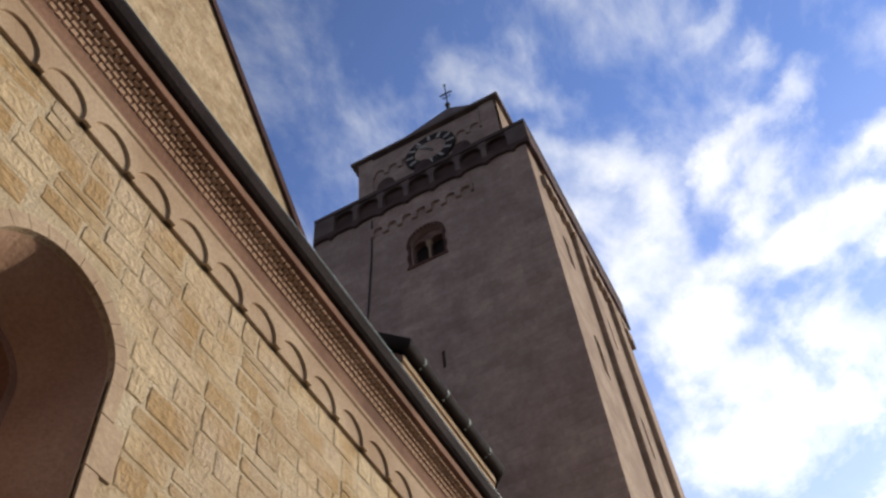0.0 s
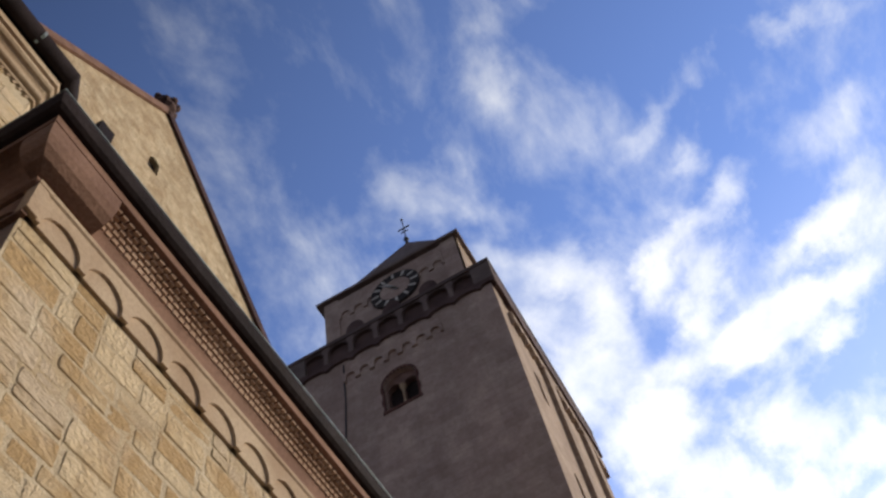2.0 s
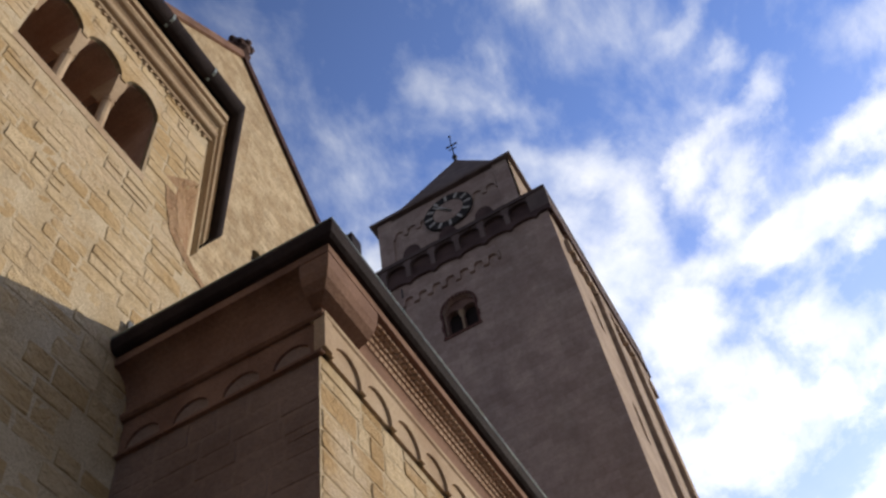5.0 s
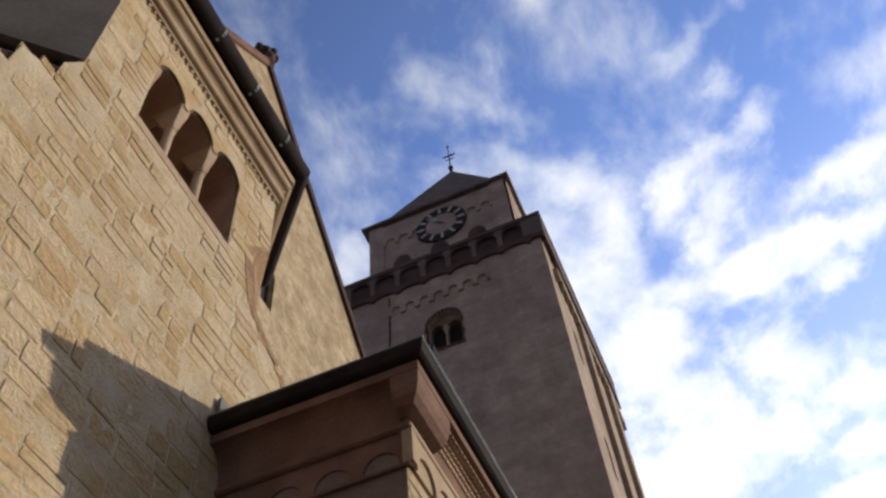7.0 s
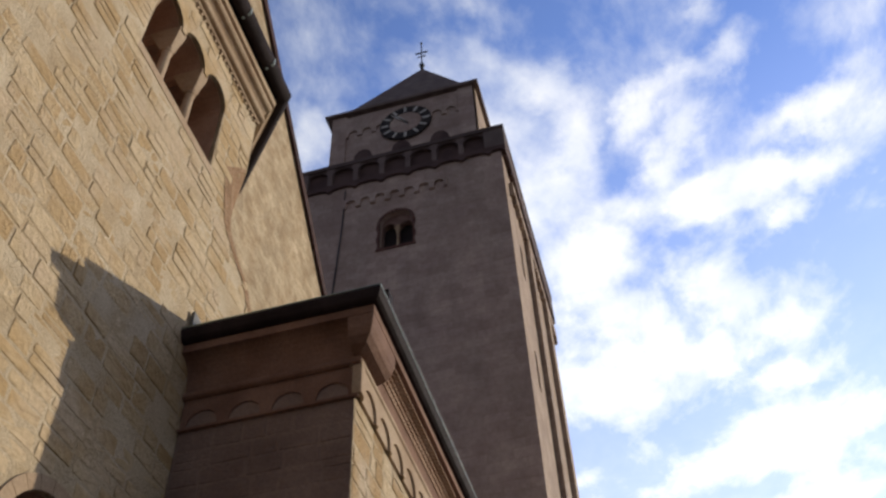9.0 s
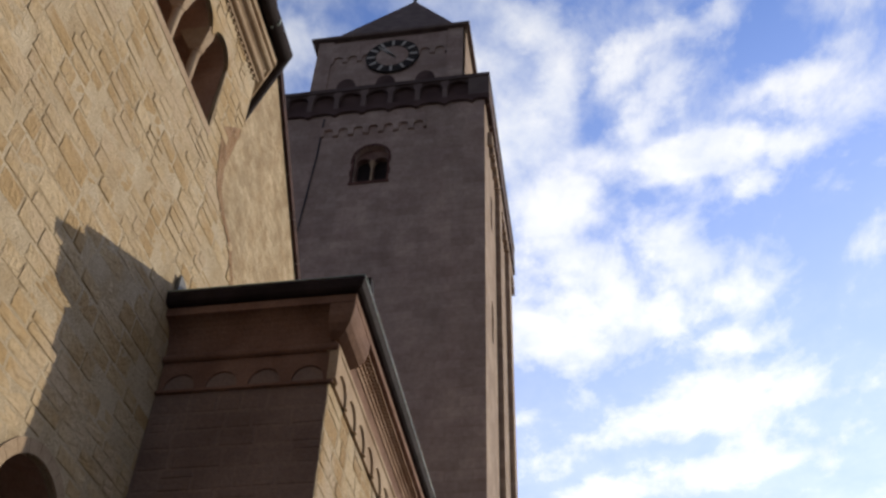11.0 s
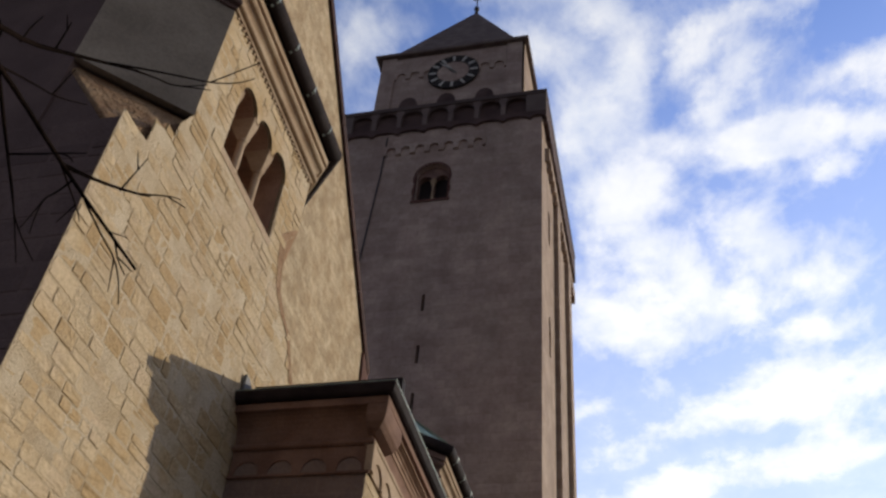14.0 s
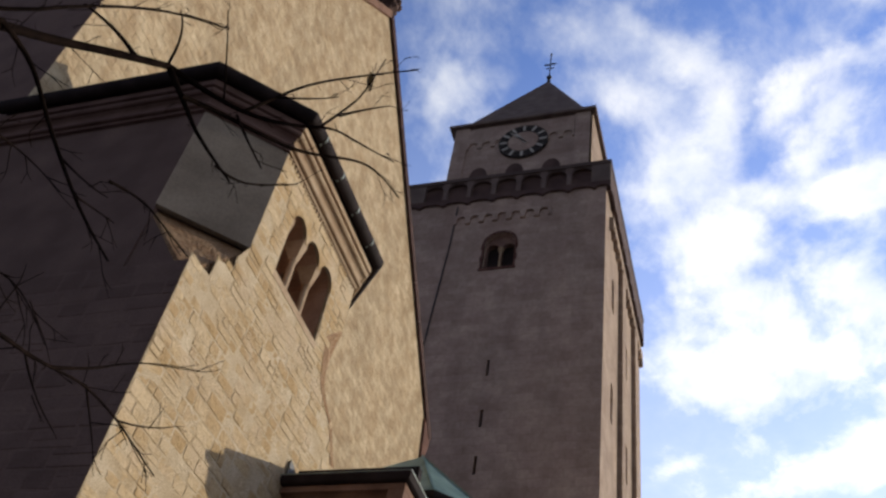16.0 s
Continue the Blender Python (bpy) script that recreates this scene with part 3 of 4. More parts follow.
    gutter = part("gutter", sweep(bmesh.new(), [(0.12, 0.472), (0.235, 0.472), (0.262, 0.49), (0.284, 0.55), (0.284, 0.58), (0.274, 0.585), (0.1, 0.585)], path), M_GUTTER, annex, "dark metal box gutter")
    part("gutter_edge", sweep(bmesh.new(), [(0.272, 0.586), (0.288, 0.586), (0.288, 0.598), (0.272, 0.598)], path), M_LEAD, gutter, "pale zinc edge")
    part("moulding", sweep(bmesh.new(), [(-0.05, -0.003), (0.04, -0.003), (0.06, 0.013), (0.063, 0.042), (0.05, 0.064), (-0.05, 0.067)], [(ANX, ANY - 0.03, 1, 0, 8.388), (ANX, AN_END, 1, 0, 8.388)]), M_TRIM, annex, "pale stone roll moulding")
    # corner stone that fills the hollow
    fill = [(-0.05, 0.1), (0.05, 0.105), (0.12, 0.135), (0.165, 0.185), (0.19, 0.25), (0.2, 0.33), (0.2, 0.455), (-0.05, 0.455)]
    part("corner_stone", sweep(bmesh.new(), fill, [(ANX - 0.02, ANY, 0, -1, 8.388), (ANX, ANY, 1, -1, 8.388), (ANX, 0.46, 1, 0, 8.388)]), M_CORNICE, annex, "plain rounded corner stone")
    part("string_course", box(bmesh.new(), WA + 0.006, ANX + 0.03, ANY - 0.03, ANY + 0.01, 8.07, 8.093), M_CORNICE, annex)
    # billet moulding in the hollow, from a stone's length past the corner
    bm = bmesh.new()
    rows = [math.pi / 2 * q for q in (0.42, 0.54, 0.66, 0.78, 0.90)]
    pitch = 0.06
    for k, a in enumerate(rows):
        o, u = 0.02 + 0.165 * (1 - math.cos(a)), 8.388 + 0.085 + 0.29 * math.sin(a)
        y = 0.47 + (pitch / 2 if k % 2 else 0)
        while y < AN_END - 0.1:
            prism(bm, [(ANX + o + 0.002, y, u - 0.026), (ANX + o + 0.008, y + 0.006, u + 0.016), (ANX + o - 0.02, y + 0.012, u + 0.042), (ANX + o - 0.03, y, u - 0.022)], (0.002, pitch * 0.72, 0))
            y += pitch
    part("billet_moulding", bm, M_CORNICE2, annex, "rows of small billets", kind="stuff")
    # low copper roof and the flashing on the turret wall
    bm = bmesh.new()
    x0, y0, y1, rise = ANX + 0.22, ANY - 0.2, AN_END + 0.2, 0.44
    run = 1.72
    ring = [(x0, y0, 8.95), (x0, y1, 8.95), (GX, y1, 8.95), (GX, y0, 8.95)]
    high = 8.95 + rise * run
    top = [(x0 - run, y0 + run, high), (x0 - run, y1 - run, high), (GX, y1 - run, high), (GX, y0 + run, high)]
    a, q = [bm.verts.new(p) for p in ring], [bm.verts.new(p) for p in top]
    for k in range(4):
        bm.faces.new((a[k], a[(k + 1) % 4], q[(k + 1) % 4], q[k]))
    bm.faces.new(q)
    bm.faces.new(a[::-1])
    part("roof", bm, M_COPPER, annex, "low hipped green copper roof")
    bm = prism(bmesh.new(), [(WA + 0.012, ANY - 0.2, 8.97), (WA + 0.012, ANY - 0.2, 9.25), (WA + 0.012, ANY - 0.12, 9.24), (WA + 0.012, 0.4, 9.0), (WA + 0.012, 0.4, 8.97)], (0.03, 0, 0))
    part("flashing", bm, M_FLASHING, annex, "grey lead flashing on the wall")
    # unseen kerb, added to step the shadow cast on the turret face
    kerb = box(bmesh.new(), WA + 0.06, -0.97, 0.08, 0.2, 8.99, 9.23)
    part("roof_kerb", kerb, M_GUTTER, annex, "unseen metal kerb behind the gutter, added for its shadow")


# ---- chamfered choir turrets ----
LIGHTS = (-1.64, -1.125, -0.61)


def build_turret():
    base = Vector((-4.9, -1.1, GROUND))
    turret = thing("choir_turret", "square yellow sandstone choir turret with chamfered top and triple arched window", "church turret", base, "choir turrets")
    depth = 1.1
    # ring of the triple window: three heads over one sill
    ring = [(LIGHTS[0] - 0.225, 11.1), (LIGHTS[2] + 0.225, 11.1)]
    for c in reversed(LIGHTS):
        ring += [(c + 0.225 * math.cos(math.pi * i / 10), 12.08 + 0.245 * math.sin(math.pi * i / 10)) for i in range(11)]
    window_ring = list(ring)
    low = arch_ring(-1.08, 0.42, 6.32, 4.4, 16)
    crack = [(TF, 9.55), (1.12, 9.95), (0.9, 10.2), (0.72, 10.44), (0.42, 10.58), (0.2, 10.75), (0.1, 11.1), (0.03, 11.45), (CF, 11.85)]
    outer = [(TN, GROUND), (TF, GROUND)] + crack + [(CF, 12.8), (CN, 12.8), (CN, 10.84), (-2.66, 10.53), (-2.665, 10.32), (-2.985, 10.15), (-3.0, 9.86), (TN, 9.8)]
    bm = bmesh.new()
    holed(bm, outer, [ring, low], lambda u, v: (WA - 0.0035, u, v), (-1, 0, 0), 0.05)
    face = part("wall", bm, M_MORTAR, turret, "sunlit coursed yellow sandstone face")
    # near side painted darker than the sunlit face, to deepen its shade
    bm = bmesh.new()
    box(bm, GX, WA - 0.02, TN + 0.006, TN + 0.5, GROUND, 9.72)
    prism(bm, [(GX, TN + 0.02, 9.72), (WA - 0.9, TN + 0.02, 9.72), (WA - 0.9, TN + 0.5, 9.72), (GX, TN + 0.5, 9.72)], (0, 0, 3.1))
    near_face = part("wall", bm, M_SHADED_BROWN, turret, "side wall with its shade put into the brown")
    bm = bmesh.new()
    box(bm, GX, WA - 0.02, TF - 0.5, TF - 0.002, GROUND, 9.55)
    prism(bm, [(GX, TF - 0.5, 9.55), (WA - 1.0, TF - 0.5, 9.55), (WA - 1.0, TF, 9.55), (GX, TF, 9.55)], (0, 0, 3.2))
    part("wall", bm, M_STONE_REST, turret)
    # chamfers: smooth rendered panels with a moulded lower edge
    bm = bmesh.new()
    prism(bm, [(WA, CN, 10.84), (WA - 0.9, TN, 10.84), (WA - 1.1, TN + 0.3, 10.84), (WA - 0.25, CN + 0.3, 10.84)], (0, 0, 1.96))
    near_ch = part("chamfer", bm, M_RENDER, turret, "smooth grey rendered chamfer")
    bm = bmesh.new()
    for d, z0, z1 in ((0.035, 10.80, 10.86), (0.018, 10.86, 10.93)):
        q = d * 0.7071
        prism(bm, [(WA + q, CN - q, z0), (WA - 0.9 + q, TN - q, z0), (WA - 0.9, TN + 0.05, z0), (WA - 0.06, CN, z0)], (0, 0, z1 - z0))
    part("moulding", bm, M_RENDER, near_ch)
    reach = math.hypot(1.0, TF - CF)
    slant = Vector((-1.0, TF - CF, 0)) / reach
    bite = [(reach, 9.55), (1.25, 9.9), (1.05, 10.15), (0.8, 10.4), (0.55, 10.65), (0.42, 10.9), (0.36, 11.2), (0.3, 11.5), (0.0, 11.85)]
    on_chamfer = lambda s, v: tuple(Vector((WA, CF, v)) + slant * s)
    bm = prism(bmesh.new(), [on_chamfer(s, v) for s, v in bite + [(0.0, 12.8), (reach, 12.8)]], (-0.25, -0.25, 0))
    part("chamfer", bm, M_GABLE, turret, "sunlit stone chamfer with a broken foot")
    # sloping broach between square foot and chamfer, behind the toothed edge of the face
    bm = bmesh.new()
    a, b, c, d = [bm.verts.new(p) for p in ((WA - 0.07, CN + 0.07, 10.82), (WA - 0.97, TN + 0.07, 10.82), (WA - 0.07, TN + 0.07, 9.6), (WA - 0.97, CN + 0.07, 10.82))]
    e = bm.verts.new((WA - 0.97, TN + 0.07, 9.6))
    g = bm.verts.new((WA - 0.07, CN + 0.07, 9.6))
    h = bm.verts.new((WA - 0.97, CN + 0.07, 9.6))
    for q in ((a, b, c), (a, d, b), (b, e, c), (c, g, a), (a, g, h, d), (d, h, e, b), (c, e, h, g)):
        bm.faces.new(q)
    # corner triangle in the same shade-dark brown
    part("wall", prism(bmesh.new(), [(WA - 0.13, TN + 0.045, 9.6), (WA - 0.99, TN + 0.045, 10.78), (WA - 0.99, TN + 0.045, 9.6)], (0, 0.015, 0)), M_SHADED_BROWN, turret)
    part("broach", bm, M_BROKEN, turret, "sloping sandstone broach")
    # broken corner on the far side, between the face and the chamfer
    bm = bmesh.new()
    rng = random.Random(4)
    a = [bm.verts.new((WA - 0.004, u, v)) for u, v in crack]
    mid = [bm.verts.new(Vector((WA - 0.005, u, v)).lerp(Vector(on_chamfer(s, w)), 0.5) - Vector((rng.uniform(-0.02, 0.02), rng.uniform(-0.03, 0.02), 0))) for (u, v), (s, w) in zip(crack, bite)]
    c = [bm.verts.new(on_chamfer(s, v)) for s, v in bite]
    for p, q in ((a, mid), (mid, c)):
        for k in range(len(p) - 1):
            bm.faces.new((p[k], p[k + 1], q[k + 1], q[k]))
    part("broken_corner", bm, M_BROKEN, turret, "broken orange corner masonry")
    # worn strip of stone beside the break
    bm = bmesh.new()
    edge = [(u, v) for u, v in crack[1:]]
    inner = [(u - rng.uniform(0.07, 0.17), v - 0.03) for u, v in edge]
    front = [bm.verts.new((WA + 0.006, u, v)) for u, v in edge]
    back = [bm.verts.new((WA + 0.006, u, v)) for u, v in inner]
    rim_a = [bm.verts.new((WA - 0.03, u, v)) for u, v in edge]
    rim_b = [bm.verts.new((WA - 0.03, u, v)) for u, v in inner]
    for p, q in ((front, back), (rim_a, front), (back, rim_b)):
        for k in range(len(p) - 1):
            bm.faces.new((p[k], p[k + 1], q[k + 1], q[k]))
    part("worn_strip", bm, M_BROKEN, turret, "worn orange stone edge")

    # recess linings: their colour carries the shade of the depth
    for hole in (window_ring, low):
        bm = bmesh.new()
        rows = [[bm.verts.new((x, u, v)) for u, v in hole] for x in (WA - 0.05, WA - depth)]
        for i in range(len(hole)):
            j = (i + 1) % len(hole)
            bm.faces.new((rows[0][i], rows[0][j], rows[1][j], rows[1][i]))
        part("reveal", bm, M_RECESS_SHADE, turret, "window recess, its shade put into the maroon")
    # masonry of the sunlit face
    low_gap = arch_gap(-1.08, 0.42, 6.32, 4.4, 0.11)

    def gaps(a, b):
        out = low_gap(a, b)
        if b > 11.0 and a < 12.34:
            out = out + [(LIGHTS[0] - 0.235, LIGHTS[2] + 0.235)]
        mid = (a + b) / 2
        if mid > 9.72:
            lim = TN if mid < 9.84 else -3.0 if mid < 10.15 else -2.83 if mid < 10.32 else -2.66 if mid < 10.53 else CN
            out = out + [(TN - 1, lim)]
        if mid > 9.55:
            pts = crack
            lim = CF
            for (u0, v0), (u1, v1) in zip(pts, pts[1:]):
                if v0 <= mid <= v1:
                    lim = u0 + (u1 - u0) * (mid - v0) / (v1 - v0)
            out = out + [(lim, TF + 1)]
        return out

    ashlar(face, "x", WA, TN + 0.004, TF, GROUND, 12.75, gaps, lambda u, v: v > 7.6 and -3.2 < u < 0.6, 21, proud=(0.0132, 0.0262), mat=M_STONE_TURRET_REST, meshes=TURRET_MESHES)
    ashlar(near_face, "y", TN, GX, WA - 0.002, GROUND, 9.72, lambda a, b: [], lambda u, v: False, 22, course=(0.2, 0.3), length=(0.3, 0.7), proud=(0.014, 0.022), mat=M_SHADED_BROWN, meshes=SHADED_MESHES)
    voussoirs(turret, -1.08, 0.42, 0.1, 6.32, WA, 11, 0.012, M_TRIM)
    # heads of the triple window above the lights
    head_ring = [(LIGHTS[0] - 0.235, 12.08)]
    for c in LIGHTS:
        head_ring += [(c - 0.225 * math.cos(math.pi * i / 10), 12.08 + 0.245 * math.sin(math.pi * i / 10)) for i in range(11)]
    head_ring += [(LIGHTS[2] + 0.235, 12.08), (LIGHTS[2] + 0.235, 12.39), (LIGHTS[0] - 0.235, 12.39)]
    win = part("triple_window", prism(bmesh.new(), [(WA - 0.03, u, v) for u, v in head_ring], (0.034, 0, 0)), M_STONE_TURRET_REST, turret, "three round-headed lights with stone colonnettes")
    part("window_sill", prism(bmesh.new(), [(WA - 0.4, LIGHTS[0] - 0.26, 11.16), (WA - 0.4, LIGHTS[0] - 0.26, 10.98), (WA + 0.003, LIGHTS[0] - 0.26, 10.98), (WA + 0.003, LIGHTS[0] - 0.26, 11.08)], (0, LIGHTS[2] - LIGHTS[0] + 0.52, 0)), M_TRIM, win)
    part("window_back", box(bmesh.new(), WA - depth - 0.05, WA - depth + 0.004, LIGHTS[0] - 0.3, LIGHTS[2] + 0.3, 11.0, 12.4), M_RECESS_SHADE, win, "back of the window recess, shade put into its colour")
    def wedge(c, half):
        """Tall wedge-shaped capital that carries the wall between two heads."""
        ring = [(WA - 0.36, 12.13), (WA - 0.008, 12.13), (WA - 0.012, 12.02), (WA - 0.045, 11.86), (WA - 0.06, 11.77), (WA - 0.18, 11.77)]
        bm = prism(bmesh.new(), [(x, c - half, z) for x, z in ring], (0, 2 * half, 0))
        for v in bm.verts:
            if v.co.z < 11.9:
                v.co.y = c + (v.co.y - c) * 0.7
        return bm

    for c in ((LIGHTS[0] + LIGHTS[1]) / 2, (LIGHTS[1] + LIGHTS[2]) / 2):
        col = part("colonnette", turned(bmesh.new(), (WA - 0.12, c, 11.1), [(0.085, 0), (0.085, 0.05), (0.06, 0.1), (0.052, 0.13), (0.048, 0.62), (0.062, 0.64), (0.062, 0.67)]), M_TRIM, win, "slim round stone colonnette")
        part("capital", wedge(c, 0.062), M_TRIM, col)
    part("impost", wedge(LIGHTS[0] - 0.2, 0.035), M_TRIM, win)
    part("low_window", prism(bmesh.new(), [(WA - depth + 0.01, u, v) for u, v in arch_ring(-1.08, 0.44, 6.32, 4.4, 16)], (-0.04, 0, 0)), M_DARK, turret, "dark round-arched window")
    # cornice with dentils and gutter
    ring = [(GX, TN, 0, -1), (WA - 0.9, TN, 0.414, -1), (WA, CN, 1, -0.414), (WA, CF, 1, 0.414), (WA - 1.0, TF, 0.414, 1), (GX, TF, 0, 1)]
    z = 12.78
    path = [(x, y, ox, oy, z) for x, y, ox, oy in ring]
    shape = [(-0.1, 0), (0.03, 0), (0.03, 0.055), (0.07, 0.06), (0.085, 0.075), (0.085, 0.12), (0.045, 0.135), (0.035, 0.19), (0.05, 0.25), (0.085, 0.29), (0.12, 0.295), (0.14, 0.32), (0.14, 0.37), (0.12, 0.385), (0.12, 0.405), (0.165, 0.41), (0.165, 0.52), (0.14, 0.54), (-0.1, 0.54)]
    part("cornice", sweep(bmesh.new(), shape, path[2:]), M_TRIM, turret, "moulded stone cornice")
    # near stretch of the same cornice, coloured dark to paint its shade
    part("cornice", sweep(bmesh.new(), shape, path[:3]), M_CORNICE_SHADED, turret, "moulded cornice, its shade put into dark red-brown")
    bm = bmesh.new()
    y = CN + 0.05
    while y < CF - 0.05:
        prism(bm, [(WA - 0.01, y, z - 0.05), (WA + 0.018, y + 0.02, z - 0.05), (WA + 0.022, y + 0.05, z - 0.002), (WA - 0.01, y + 0.03, z - 0.002)], (0, 0.035, 0))
        y += 0.085
    part("dentil_moulding", bm, M_TRIM, turret, kind="stuff")
    half = [(0.268 - 0.112 * math.cos(math.pi * i / 10), 0.68 - 0.135 * math.sin(math.pi * i / 10)) for i in range(11)]
    gutter = part("gutter", sweep(bmesh.new(), half + [(0.38, 0.71), (0.1, 0.71), (0.1, 0.55)], [(x, y, ox * 0.86, oy * 0.86, z) for x, y, ox, oy in ring]), M_GUTTER, turret, "dark half-round metal gutter")
    for y in (CN + 0.3, CN + 1.0, CN + 1.7, CN + 2.4):
        part("gutter_bracket", prism(bmesh.new(), [(WA + 0.15, y, z + 0.6), (WA + 0.23, y, z + 0.535), (WA + 0.325, y, z + 0.6), (WA + 0.332, y, z + 0.715), (WA + 0.15, y, z + 0.715)], (0, 0.03, 0)), M_LEAD, gutter)
    # copper pyramid roof
    bm = bmesh.new()
    eave = [bm.verts.new((x + ox * 0.25, y + oy * 0.25, z + 0.71)) for x, y, ox, oy in ring]
    top = bm.verts.new((-5.0, -1.1, 16.2))
    for a, b in zip(eave, eave[1:] + eave[:1]):
        bm.faces.new((a, b, top))
    bm.faces.new(eave)
    roof = part("roof", bm, M_COPPER, turret, "green copper pyramid roof")
    for (x, y, ox, oy) in ring[1:5]:
        p, q = Vector((x + ox * 0.25, y + oy * 0.25, z + 0.72)), Vector((-5.0, -1.1, 16.21))
        side = Vector((oy, -ox, 0)).normalized() * 0.03
        part("hip_seam", prism(bmesh.new(), [p - side, p + side, q + side, q - side], (0, 0, 0.03)), M_COPPER, roof)
    copy_thing(turret, Matrix.Translation(base + Vector((0, TURRET_STEP, 0))))


# ---- gable wall ----
def build_gable():
    base = Vector((GX - 0.4, 5.3, GROUND))
    gable = thing("church_gable", "tall pale rubble stone church gable with red coping", "church gable", base)
    (ya, za), (yk, zk) = G_APEX, G_KNEEL
    yl = -3.45
    zl = za - (ya - yl) * (za - zk) / (yk - ya)
    bm = bmesh.new()
    hole = arch_ring(5.42, 0.2, 27.75, 27.2, 8)
    slot = arch_ring(6.85, 0.26, 22.3, 21.1, 8)
    holed(bm, [(yl, GROUND), (yk, GROUND), (yk, zk), (ya, za), (yl, zl)], [hole, slot], lambda u, v: (GX, u, v), (-1, 0, 0), 0.6)
    prism(bm, [(GX - 0.62, yl, GROUND), (GX - 0.62, yk, GROUND), (GX - 0.62, yk, zk), (GX - 0.62, ya, za), (GX - 0.62, yl, zl)], (-0.3, 0, 0))
    box(bm, GX - 0.62, GX - 0.01, yk - 0.5, yk - 0.002, GROUND, zk - 0.6)
    part("wall", bm, M_GABLE, gable, "pale plastered rubble wall")
    # added black sheets just behind the face, in place of the inner shade
    for ring in (hole, slot):
        part("opening_back", prism(bmesh.new(), [(GX - 0.16, u, v) for u, v in ring], (-0.04, 0, 0)), M_DARK, gable, "near-black sheet for the opening's unlit inside")
    # side wall also gets its shade from the dark brown colour
    part("wall", box(bmesh.new(), GX - 10, GX - 0.004, yl - 0.006, yl + 0.5, GROUND, zl - 0.3), M_SHADED_BROWN, gable, "side wall with its shade put into the brown")
    way = Vector((0, yk - ya, zk - za)).normalized()
    up = Vector((0, -way.z, way.y))
    n = 11
    length = math.hypot(yk - ya, zk - za) + 0.25
    for s, mat in ((1, M_COPING), (-1, M_CORNICE)):
        for k in range(n if s > 0 else n - 2):
            a = Vector((0, ya, za)) + way * (length * k / n + 0.01)
            b = Vector((0, ya, za)) + way * (length * (k + 1) / n - 0.01)
            ring = [a - up * 0.12, b - up * 0.12, b + up * 0.16, a + up * 0.16]
            ring = [(GX + 0.1, ya + s * (p.y - ya), p.z) for p in ring]
            part("coping_stone", prism(bmesh.new(), ring, (-0.85, 0, 0)), mat, gable)
    for s in (1,):
        y = ya + s * (yk - ya)
        part("kneeler", prism(bmesh.new(), [(GX + 0.08, y - s * 0.5, zk + 0.2), (GX + 0.08, y + s * 0.18, zk - 0.1), (GX + 0.08, y + s * 0.16, zk - 0.5), (GX + 0.08, y - s * 0.1, zk - 1.3), (GX + 0.08, y - s * 0.3, zk - 1.3)], (-0.75, 0, 0)), M_RED, gable, "red sandstone kneeler")
    bm = turned(bmesh.new(), (GX - 0.25, ya, za - 0.05), [(0.3, 0), (0.3, 0.2), (0.2, 0.3), (0.16, 0.5), (0.24, 0.62), (0.38, 0.72), (0.42, 0.95), (0.34, 1.12), (0.2, 1.2)], 10)
    rng = random.Random(5)
    for k in range(9):
        a = k * 0.7
        ball(bm, (GX - 0.25 + 0.38 * math.cos(a), ya + 0.38 * math.sin(a), za + 0.85 + rng.uniform(-0.12, 0.16)), rng.uniform(0.09, 0.15), seg=8)
    part("finial", bm, M_DARKSTONE, gable, "weathered dark knobbed stone finial")
    part("roof", prism(bmesh.new(), [(GX - 0.72, yl - 0.1, zl - 0.1), (GX - 0.72, ya, za - 0.02), (GX - 0.72, yk + 0.1, zk - 0.1)], (-9, 0, 0)), M_SLATE, gable, "steep dark slate roof")


# ---- clock tower ----
TX0, TX1, TY, TZ = -13.42, -2.434, 21.42, 40.3


